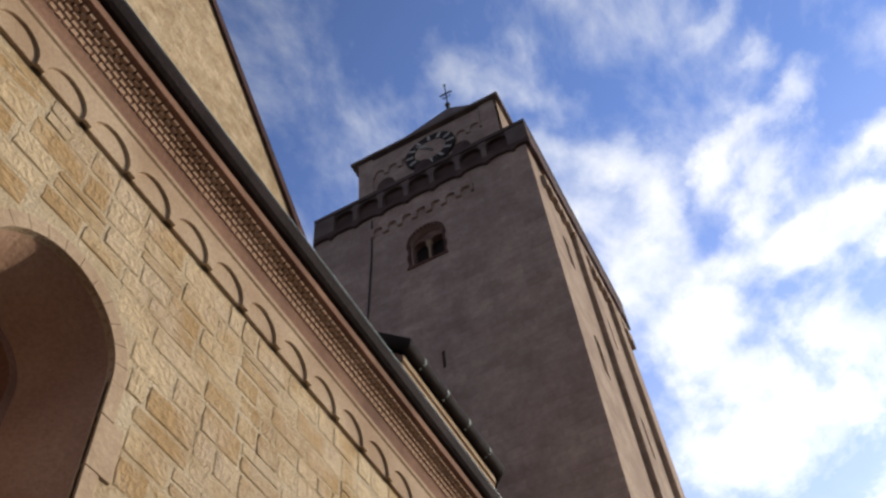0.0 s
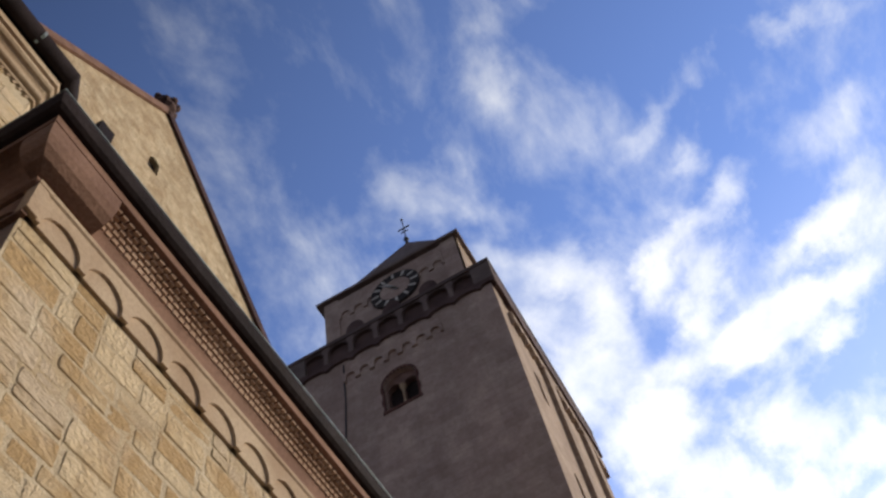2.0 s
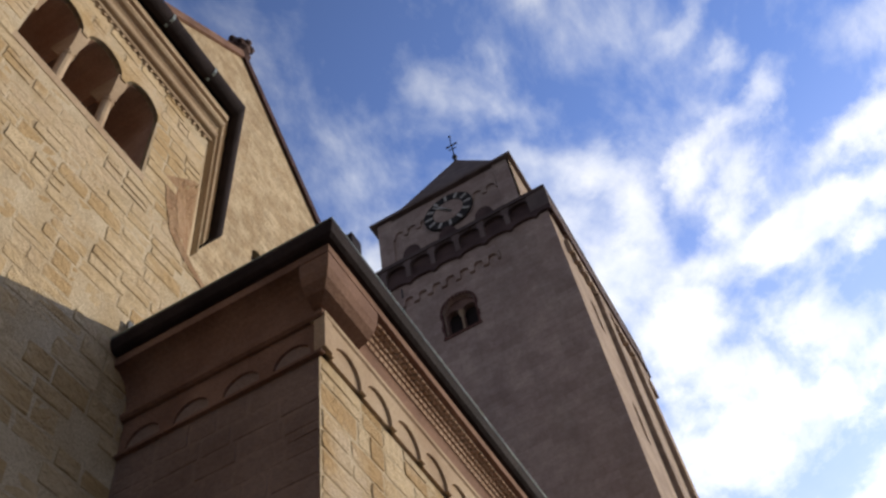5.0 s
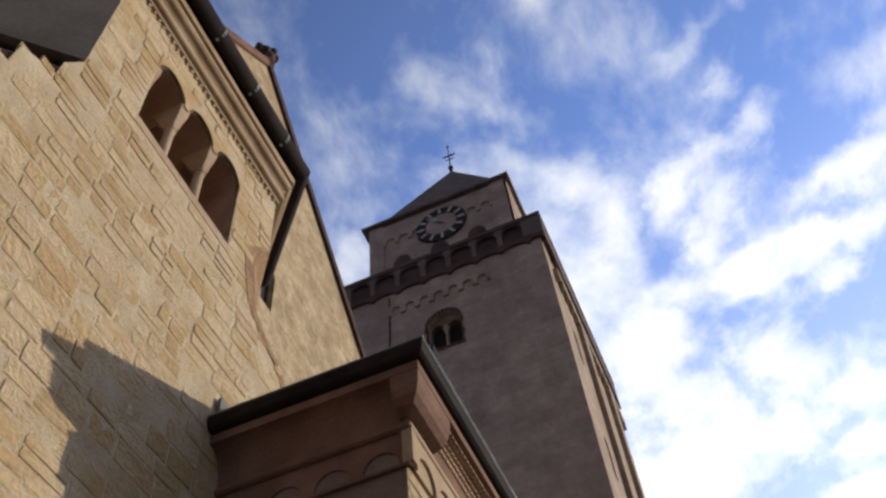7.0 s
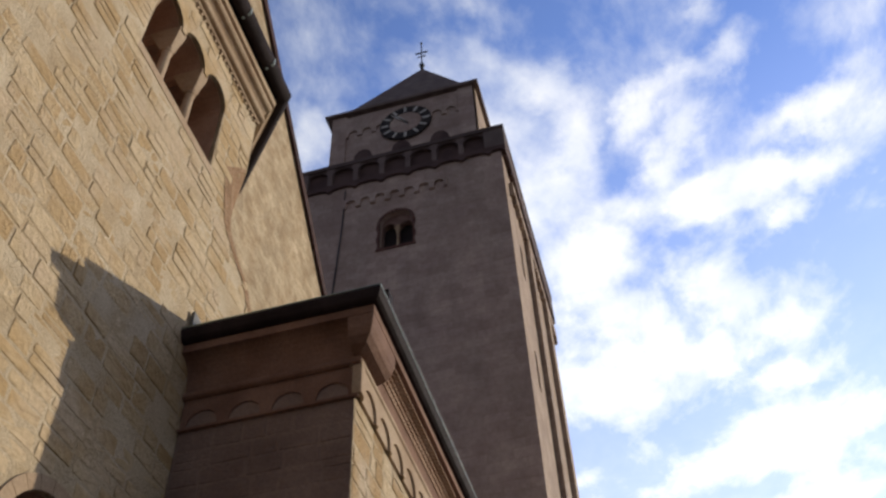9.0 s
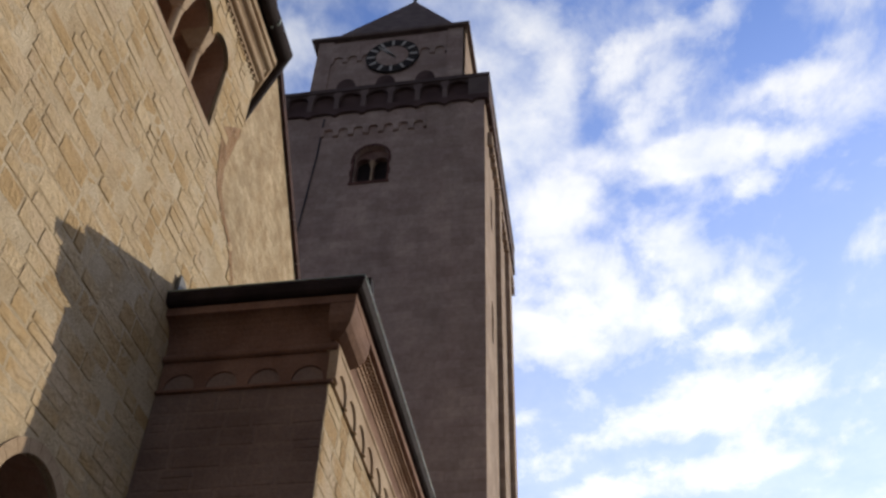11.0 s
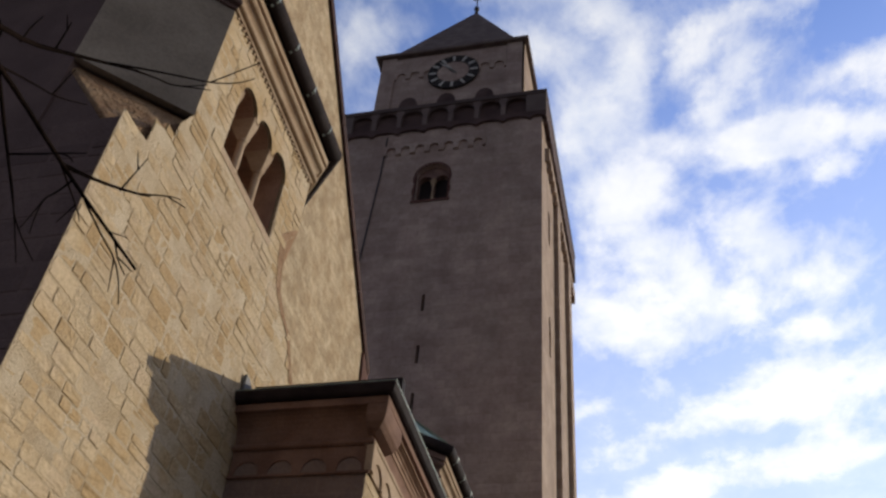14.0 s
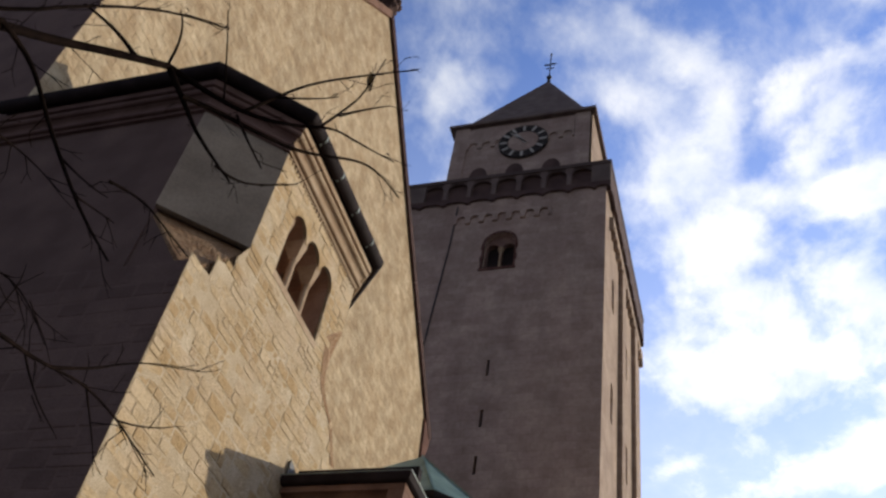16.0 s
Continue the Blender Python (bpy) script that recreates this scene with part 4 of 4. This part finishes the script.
def build_tower():
    base = Vector((-7.9, 27.6, GROUND))
    tower = thing("church_tower", "tall square sandstone church tower with clock and pyramid roof", "church tower", base)
    cx = -7.72
    front_holes = [arch_ring(cx, 0.8, 36.85, 35.12, 14)]
    for z in (28.79, 26.07, 23.75, 20.9):
        front_holes.append([(-7.56, z - 0.45), (-7.42, z - 0.45), (-7.42, z + 0.45), (-7.56, z + 0.45)])
    bm = bmesh.new()
    holed(bm, [(TX0, GROUND), (TX1, GROUND), (TX1, TZ), (TX0, TZ)], front_holes, lambda u, v: (u, TY, v), (0, 1, 0), 0.45)
    part("wall", bm, M_TOWER, tower, "shaded front wall of grey-brown sandstone")
    side_holes = []
    for y, z in ((23.9, 34.9), (28.3, 34.3), (23.9, 28.4), (28.4, 28.2)):
        side_holes.append(arch_ring(y, 0.3, z + 0.75, z - 1.05, 8))
    bm = bmesh.new()
    holed(bm, [(TY, GROUND), (33.62, GROUND), (33.62, TZ), (TY, TZ)], side_holes, lambda u, v: (TX1, u, v), (-1, 0, 0), 0.5)
    part("wall", bm, M_TOWER_SIDE, tower, "sunlit side wall with strips and slit windows")
    part("wall", box(bmesh.new(), TX0, TX0 + 0.4, TY + 0.01, 33.6, GROUND, TZ), M_TOWER_SIDE, tower)
    part("wall", box(bmesh.new(), TX0 + 0.41, TX1 - 0.01, 33.2, 33.6, GROUND, TZ), M_TOWER, tower)
    # inner walls coloured near-black so that the slits stay dark
    part("inner_wall", box(bmesh.new(), TX0 + 0.41, TX1 - 0.55, TY + 0.5, TY + 0.6, GROUND, 34.9), M_DARK, tower)
    part("inner_wall", box(bmesh.new(), TX1 - 0.6, TX1 - 0.51, TY + 0.65, 33.1, GROUND, TZ), M_DARK, tower)
    # pilaster strips of the side wall
    for y in (25.7, 30.3):
        part("pilaster_strip", box(bmesh.new(), TX1 - 0.02, TX1 + 0.22, y, y + 1.0, GROUND, 38.4), M_TOWER_SIDE, tower)
    side_bay = blind_arch_mesh(0.73, 0.75, 0.1, 0.22, 0.22, M_TOWER_SIDE)
    frieze_bays(tower, side_bay, Matrix.Translation((TX1 - 0.004, 22.6, 38.45)) @ Matrix.Rotation(math.pi / 2, 4, "Z"), 0.73, 15)
    # frieze of the front wall
    frieze_bays(tower, blind_arch_mesh(0.735, 0.36, 0.13, 0.3, 0.12, M_TOWER), Matrix.Translation((-10.35, TY - 0.002, 38.85)), 0.735, 7)
    # twin window
    win = part("twin_window", holed(bmesh.new(), arch_ring(cx, 0.82, 36.85, 35.1, 14), [arch_ring(cx - 0.4, 0.34, 36.75, 35.13, 10), arch_ring(cx + 0.4, 0.34, 36.75, 35.13, 10)], lambda u, v: (u, TY + 0.3, v), (0, 1, 0), 0.3), M_WINDOW, tower, "twin round-arched belfry window")
    part("window_back", box(bmesh.new(), cx - 0.9, cx + 0.9, TY + 0.60, TY + 0.64, 35, 37.8), M_DARK, win)
    part("colonnette", turned(bmesh.new(), (cx, TY + 0.32, 35.15), [(0.12, 0), (0.12, 0.1), (0.07, 0.18), (0.06, 1.25), (0.1, 1.32), (0.17, 1.6)], 10), M_TRIM, win)
    part("window_sill", box(bmesh.new(), cx - 0.95, cx + 0.95, TY - 0.05, TY + 0.3, 34.98, 35.12), M_RED, win)
    for k in range(13):
        a0, a1 = math.pi * k / 13 + 0.01, math.pi * (k + 1) / 13 - 0.01
        ring = [(cx + q * math.cos(a), 36.85 + q * math.sin(a)) for q, a in ((0.8, a0), (0.92, a0), (0.92, a1), (0.8, a1))]
        part("voussoir", prism(bmesh.new(), [(u, TY - 0.012, v) for u, v in ring], (0, 0.1, 0)), M_RED, win)
    for s in (-1, 1):
        for k in range(4):
            w = 0.15 if k % 2 else 0.1
            a, b = sorted((cx + s * 0.8, cx + s * (0.8 + w)))
            part("jamb_stone", box(bmesh.new(), a, b, TY - 0.012, TY + 0.1, 35.13 + k * 0.43, 35.13 + k * 0.43 + 0.42), M_RED, win)
    # lightning conductor, led down the wall at a slant
    cu = bpy.data.curves.new("lightning_conductor", "CURVE")
    cu.dimensions, cu.bevel_depth = "3D", 0.035
    sp = cu.splines.new("POLY")
    way = [(-10.32, TY - 0.05, 40.0), (-10.36, TY - 0.05, 37.2), (-10.62, TY - 0.05, 32.4), (-11.0, TY - 0.05, 24.0), (-11.2, TY - 0.05, GROUND)]
    sp.points.add(len(way) - 1)
    for p, w in zip(sp.points, way):
        p.co = (*(Vector(w) - base), 1)
    cu.materials.append(M_IRON)
    ob = new("lightning_conductor", cu)
    ob.parent = tower
    # parapet: scalloped foot, pale posts, sunk round-headed panels, rail, plain end piers
    px0, px1, py0, py1 = -13.46, -2.19, 21.28, 33.9
    foot, low, high, top = 40.1, 40.62, 41.98, 42.26

    def scallop(a, b, place, lift):
        w = b - a
        ring = [(a, low), (a, foot)] + [(a + w * (0.5 - 0.43 * math.cos(math.pi * i / 8)), foot + 0.03 + 0.2 * math.sin(math.pi * i / 8)) for i in range(9)] + [(b, foot), (b, low)]
        part("parapet_scallop", prism(bmesh.new(), [place(u, v) for u, v in ring], lift), M_DARKSTONE, tower, "scalloped dark corbel course")

    step = 1.36
    marks = [px0] + [-12.54 + step * k for k in range(8)] + [px1]
    for a, b in zip(marks, marks[1:]):
        scallop(a, b, lambda u, v: (u, py0, v), (0, 0.3, 0))
    step_y = (py1 - py0 - 0.3) / 9
    for k in range(9):
        y = py0 + 0.3 + k * step_y
        scallop(y, y + step_y, lambda u, v: (px1, u, v), (-0.3, 0, 0))
    for a, b in ((px0, -12.36), (-3.2, px1)):
        part("parapet_pier", box(bmesh.new(), a, b, py0 + 0.002, py0 + 0.3, low + 0.002, high), M_PARAPET_PIER, tower)
    for x in marks[2:8]:
        ring = [(x - 0.12, low + 0.002), (x + 0.12, low + 0.002), (x + 0.12, high - 0.5), (x + 0.2, high - 0.32), (x + 0.2, high), (x - 0.2, high), (x - 0.2, high - 0.32), (x - 0.12, high - 0.5)]
        part("parapet_post", prism(bmesh.new(), [(u, py0 + 0.012, v) for u, v in ring], (0, 0.22, 0)), M_PARAPET_POST, tower, "pale short stone post")
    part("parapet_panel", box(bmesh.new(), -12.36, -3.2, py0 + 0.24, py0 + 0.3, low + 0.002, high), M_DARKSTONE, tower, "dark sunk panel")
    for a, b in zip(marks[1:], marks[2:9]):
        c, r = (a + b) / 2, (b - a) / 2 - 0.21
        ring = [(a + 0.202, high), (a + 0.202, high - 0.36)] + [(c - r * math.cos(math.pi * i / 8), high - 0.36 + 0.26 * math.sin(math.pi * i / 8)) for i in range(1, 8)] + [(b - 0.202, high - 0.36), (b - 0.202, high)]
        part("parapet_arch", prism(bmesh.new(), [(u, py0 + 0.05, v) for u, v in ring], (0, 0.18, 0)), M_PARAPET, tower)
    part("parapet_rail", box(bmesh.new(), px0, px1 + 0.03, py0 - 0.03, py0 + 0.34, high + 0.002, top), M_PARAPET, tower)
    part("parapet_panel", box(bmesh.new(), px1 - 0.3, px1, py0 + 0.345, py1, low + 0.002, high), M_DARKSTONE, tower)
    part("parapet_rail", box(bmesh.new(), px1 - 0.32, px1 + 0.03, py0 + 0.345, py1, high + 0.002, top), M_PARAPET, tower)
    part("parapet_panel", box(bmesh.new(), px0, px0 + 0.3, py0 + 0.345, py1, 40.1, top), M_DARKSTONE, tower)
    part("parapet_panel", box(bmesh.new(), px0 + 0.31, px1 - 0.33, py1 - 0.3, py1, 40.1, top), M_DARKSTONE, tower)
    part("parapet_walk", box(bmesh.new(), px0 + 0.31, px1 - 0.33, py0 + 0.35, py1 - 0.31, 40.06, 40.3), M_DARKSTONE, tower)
    for x in (-9.47, -7.43, -5.4):
        ring = [(x + 0.5 * math.cos(math.pi * i / 12), top + 0.004 + 0.74 * math.sin(math.pi * i / 12)) for i in range(13)]
        part("merlon", prism(bmesh.new(), [(u, py0 - 0.02, v) for u, v in ring], (0, 0.3, 0)), M_DARKSTONE, tower, "half-round merlon")
    # upper storey
    ux0, ux1, uy0, uy1 = -12.35, -3.87, 23.67, 32.3
    bm = box(bmesh.new(), ux0, ux1 - 0.02, uy0, uy1, 40.31, 50.2)
    part("upper_storey", bm, M_TOWER, tower, "plain upper storey wall")
    bm = bmesh.new()
    holed(bm, [(uy0, 40.31), (uy1, 40.31), (uy1, 50.2), (uy0, 50.2)], [arch_ring(26.2, 0.4, 46.5, 44.4, 8), arch_ring(29.5, 0.4, 46.5, 44.4, 8)], lambda u, v: (ux1 + 0.12, u, v), (-1, 0, 0), 0.12)
    part("upper_storey", bm, M_TOWER_SIDE, tower)
    for x in (ux0 - 0.0, ux1 - 0.9):
        part("corner_strip", box(bmesh.new(), x, x + 0.9, uy0 - 0.1, uy0 - 0.002, 42.0, 50.2), M_TOWER, tower)
    frieze_bays(tower, blind_arch_mesh(0.82, 1.6, 0.13, 0.28, 0.1, M_TOWER), Matrix.Translation((ux0 + 0.9, uy0 - 0.002, 48.3)), 0.8344, 8)
    # clock
    ccx, ccz, cr, cy = -7.88, 48.05, 1.52, uy0 - 0.14
    disc = lambda r0, n: [(ccx + r0 * math.cos(2 * math.pi * i / n), ccz + r0 * math.sin(2 * math.pi * i / n)) for i in range(n)]
    clock = part("clock_face", prism(bmesh.new(), [(u, cy, v) for u, v in disc(cr * 0.62, 32)], (0, 0.12, 0)), M_TOWER, tower, "round clock with black ring and pale hour marks")
    bm = bmesh.new()
    a, b = disc(cr, 40), disc(cr * 0.62, 40)
    va = [[bm.verts.new((u, y, v)) for u, v in ring] for ring, y in ((a, cy - 0.02), (b, cy - 0.02), (b, cy + 0.12), (a, cy + 0.12))]
    for q in range(4):
        for i in range(40):
            j = (i + 1) % 40
            bm.faces.new((va[q][i], va[q][j], va[(q + 1) % 4][j], va[(q + 1) % 4][i]))
    part("hour_ring", bm, M_CLOCK, clock, "black ring")
    for k in range(12):
        a = math.pi / 6 * k
        m = Matrix.Translation((ccx, cy - 0.03, ccz)) @ Matrix.Rotation(a, 4, "Y")
        bm = box(bmesh.new(), -0.075, 0.075, -0.012, 0.02, cr * 0.66, cr * 0.95)
        bmesh.ops.transform(bm, matrix=m, verts=bm.verts)
        part("hour_mark", bm, M_GOLD, clock)
    for a, ln, w in ((radians(-42), 1.35, 0.06), (radians(-33), 0.95, 0.08)):
        m = Matrix.Translation((ccx, cy - 0.07, ccz)) @ Matrix.Rotation(a, 4, "Y")
        bm = prism(bmesh.new(), [(-w, 0, -0.3), (w, 0, -0.3), (w * 0.9, 0, ln * 0.7), (0, 0, ln), (-w * 0.9, 0, ln * 0.7)], (0, 0.02, 0))
        bmesh.ops.transform(bm, matrix=m, verts=bm.verts)
        part("pointer", bm, M_GOLD, clock)
    # roof with flared eaves
    rx, ry = -7.98, 27.99
    bm = bmesh.new()
    rings = []
    for hw, z in ((4.62, 50.22), (4.64, 50.42), (3.75, 51.55), (0.0, 61.05)):
        rings.append([bm.verts.new((rx + sx * hw - 0.16, ry + sy * hw, z)) for sx, sy in ((-1, -1), (1, -1), (1, 1), (-1, 1))] if hw else [bm.verts.new((rx, ry, z))] * 4)
    for p, q in zip(rings[:2], rings[1:3]):
        for i in range(4):
            j = (i + 1) % 4
            bm.faces.new((p[i], p[j], q[j], q[i]))
    for i in range(4):
        bm.faces.new((rings[2][i], rings[2][(i + 1) % 4], rings[3][0]))
    bm.faces.new(rings[0][::-1])
    part("roof", bm, M_SLATE, tower, "dark slate pyramid roof with flared eaves")
    bm = bmesh.new()
    turned(bm, (rx, ry, 60.9), [(0.14, 0), (0.1, 0.3), (0.05, 0.4), (0.04, 3.8)], 8)
    ball(bm, (rx, ry, 61.5), 0.2, seg=10)
    box(bm, rx - 0.45, rx + 0.45, ry - 0.04, ry + 0.04, 63.2, 63.3)
    box(bm, rx - 0.3, rx + 0.3, ry - 0.03, ry + 0.03, 62.7, 62.76)
    ball(bm, (rx, ry, 64.6), 0.1, seg=8)
    part("roof_cross", bm, M_IRON, tower, "iron cross on a ball")


# ---- bare tree beside the path ----
def limb(name, pts, r0, r1, parent):
    cu = bpy.data.curves.new(name, "CURVE")
    cu.dimensions, cu.bevel_depth, cu.bevel_resolution, cu.resolution_u, cu.use_fill_caps = "3D", 1.0, 2, 4, True
    sp = cu.splines.new("NURBS")
    sp.points.add(len(pts) - 1)
    sp.use_endpoint_u, sp.order_u = True, 3
    off = parent.matrix_basis.translation
    for k, (q, p) in enumerate(zip(sp.points, pts)):
        q.co = (*(Vector(p) - off), 1)
        q.radius = r0 + (r1 - r0) * k / (len(pts) - 1)
    cu.materials.append(M_BARK)
    ob = new(name, cu)
    ob.parent = parent
    return ob


def build_tree():
    rng = random.Random(8)
    tree = thing("bare_tree", "leafless dark-barked tree with thin drooping twigs", "tree", (-2.2, -9.3, GROUND))
    limb("trunk", [(-2.2, -9.3, GROUND - 0.1), (-2.25, -9.35, 2.5), (-2.1, -9.3, 3.8), (-2.3, -9.2, 5.5), (-2.2, -9.4, 7.5), (-2.5, -9.3, 9.5)], 0.2, 0.03, tree)

    def bough(kind, r0, r1, *pts):
        """A drooping bough with short side twigs, each forking once."""
        limb(kind, pts, r0, r1, tree)
        vs = [Vector(p) for p in pts]
        for k in range(1, len(vs) - 1):
            for _ in range(2):
                p = vs[k].lerp(vs[k + 1], rng.random())
                way = (vs[k + 1] - vs[k]).normalized()
                side = Vector((rng.uniform(-1, 1), rng.uniform(-1, 1), rng.uniform(-0.9, 0.9)))
                d = (way * 0.8 + side * 0.7).normalized()
                ln = rng.uniform(0.08, 0.3)
                bend = Vector((rng.uniform(-1, 1), rng.uniform(-1, 1), rng.uniform(-0.3, 1))) * ln * 0.35
                limb("twig", [p, p + d * ln * 0.35 + bend * 0.4, p + d * ln * 0.7 + bend, p + d * ln + bend * 0.7], 0.0028, 0.0013, tree)
                q = p + d * ln * 0.6 + bend * 0.8
                e = (d + Vector((rng.uniform(-1, 1), rng.uniform(-1, 1), rng.uniform(-1, 1))) * 0.8).normalized() * ln * 0.45
                limb("twig", [q, q + e * 0.5, q + e], 0.0021, 0.0011, tree)

    bough("limb", 0.0273, 0.0238, (-2.2, -9.3, 4.8), (0.37, -8.40, 5.51), (-0.14, -8.00, 6.27), (-0.20, -7.70, 6.63), (-0.14, -7.40, 6.96), (-0.22, -7.00, 7.46))
    bough("limb", 0.0239, 0.0064, (-0.22, -7.00, 7.46), (-0.05, -6.90, 7.17), (0.10, -6.80, 6.89), (0.28, -6.60, 6.70))
    bough("twig", 0.0097, 0.0052, (0.22, -6.70, 6.74), (0.27, -6.60, 6.72), (0.08, -6.10, 7.28), (0.06, -5.70, 7.78))
    bough("limb", 0.0213, 0.0096, (-0.22, -7.00, 7.46), (-0.06, -6.80, 7.44), (0.13, -6.60, 7.43), (0.40, -6.50, 7.36), (0.52, -6.30, 7.57))
    bough("twig", 0.0106, 0.0026, (0.45, -6.35, 7.53), (0.75, -6.50, 7.27), (1.21, -6.80, 6.59), (1.53, -6.96, 6.17))
    bough("twig", 0.0108, 0.0040, (0.52, -6.30, 7.57), (0.63, -6.20, 7.92), (0.72, -6.20, 8.10), (0.79, -6.20, 8.48))
    bough("twig", 0.0112, 0.0037, (0.57, -6.20, 7.83), (0.70, -6.15, 7.94), (0.88, -6.10, 8.01))
    bough("limb", 0.0178, 0.0050, (-0.04, -6.95, 7.16), (0.00, -6.70, 7.35), (0.20, -6.50, 7.34), (0.31, -6.20, 7.50), (0.45, -6.00, 7.65), (0.60, -5.80, 7.82), (0.76, -5.70, 7.72), (0.88, -5.64, 7.55))
    bough("limb", 0.0133, 0.0051, (0.13, -6.60, 7.43), (0.25, -6.50, 7.71), (0.39, -6.40, 7.98), (0.71, -6.30, 8.14), (1.08, -6.20, 8.26))
    bough("twig", 0.0083, 0.0036, (0.25, -6.50, 7.71), (0.50, -6.40, 7.75), (0.66, -6.40, 7.75))
    bough("twig", 0.0150, 0.0079, (-0.16, -7.30, 7.11), (-0.40, -7.30, 7.45), (-0.91, -7.30, 7.96))
    bough("limb", 0.0130, 0.0060, (-2.22, -9.3, 5.5), (-0.22, -8.00, 6.40), (-0.34, -7.70, 7.04), (-0.32, -7.40, 7.55), (-0.09, -7.20, 7.72), (0.09, -7.00, 7.81))
    bough("twig", 0.0108, 0.0055, (-0.24, -7.00, 7.52), (-0.37, -6.90, 8.07), (-0.56, -6.90, 8.44))
    bough("twig", 0.0106, 0.0044, (0.10, -6.60, 7.40), (0.29, -6.60, 7.06), (0.38, -6.50, 6.92))
    bough("twig", 0.0080, 0.0042, (0.04, -6.70, 7.43), (-0.13, -6.70, 8.02), (-0.36, -6.70, 8.71))
    bough("limb", 0.0176, 0.0050, (-2.22, -9.3, 5.1), (0.08, -8.20, 6.03), (-0.03, -8.00, 6.18), (-0.03, -7.80, 6.18), (0.01, -7.60, 6.00), (0.20, -7.40, 5.66), (0.31, -7.30, 5.50), (0.39, -7.20, 5.40))
    bough("twig", 0.0059, 0.0028, (0.20, -7.40, 5.66), (0.17, -7.20, 5.77), (0.18, -7.10, 5.80))
    bough("twig", 0.0060, 0.0026, (0.09, -7.50, 5.85), (0.24, -7.40, 5.72), (0.29, -7.30, 5.74))
    bough("twig", 0.0074, 0.0025, (-2.22, -9.3, 4.6), (0.16, -7.90, 5.52), (0.10, -7.80, 5.61), (0.10, -7.60, 5.68), (0.24, -7.50, 5.56))
    bough("twig", 0.0081, 0.0026, (0.24, -7.30, 5.87), (0.26, -7.10, 5.98), (0.39, -7.00, 5.85), (0.53, -6.90, 5.71))
    bough("limb", 0.0102, 0.0034, (-2.2, -9.3, 3.4), (1.16, -8.20, 4.08), (0.80, -7.80, 4.40), (0.58, -7.50, 4.60), (0.51, -7.30, 4.70), (0.41, -7.00, 4.86), (0.35, -6.67, 4.92), (0.40, -6.58, 4.86), (0.48, -6.45, 4.77))
    bough("twig", 0.0057, 0.0026, (0.35, -6.67, 4.92), (0.39, -6.55, 4.96), (0.42, -6.43, 5.05))
    bough("twig", 0.0083, 0.0026, (0.51, -7.30, 4.70), (0.39, -7.00, 4.94), (0.39, -6.80, 5.15), (0.47, -6.70, 5.21))
    bough("twig", 0.0048, 0.0022, (0.58, -7.50, 4.60), (0.49, -7.30, 4.57), (0.46, -7.10, 4.56))
    bough("twig", 0.0053, 0.0025, (0.41, -7.00, 4.86), (0.32, -6.80, 4.84), (0.31, -6.70, 4.76))
    bough("twig", 0.0069, 0.0022, (-2.22, -9.3, 4.1), (0.25, -7.60, 4.96), (0.19, -7.50, 5.08), (0.32, -7.40, 4.99), (0.42, -7.30, 4.82))


M_REVEAL = stone_material("niche_plaster", (0.33, 0.195, 0.135), (0.44, 0.285, 0.2), blotch=2)
M_WINDOW = stone_material("dark_red_window_stone", (0.2, 0.12, 0.1), (0.28, 0.18, 0.15), blotch=2)
M_PARAPET_PIER = stone_material("parapet_pier_stone", (0.14, 0.105, 0.095), (0.2, 0.155, 0.14), blotch=1.0)
# shaded copy of the pale cornice stone
M_CORNICE_SHADED = stone_material("cornice_shade_red", (0.13, 0.075, 0.065), (0.19, 0.115, 0.1), blotch=2)
M_CORNICE2 = stone_material("pale_billet_stone", (0.4, 0.255, 0.175), (0.5, 0.345, 0.25), blotch=2.5)
build_annex()
build_turret()
build_gable()
build_tower()
build_tree()
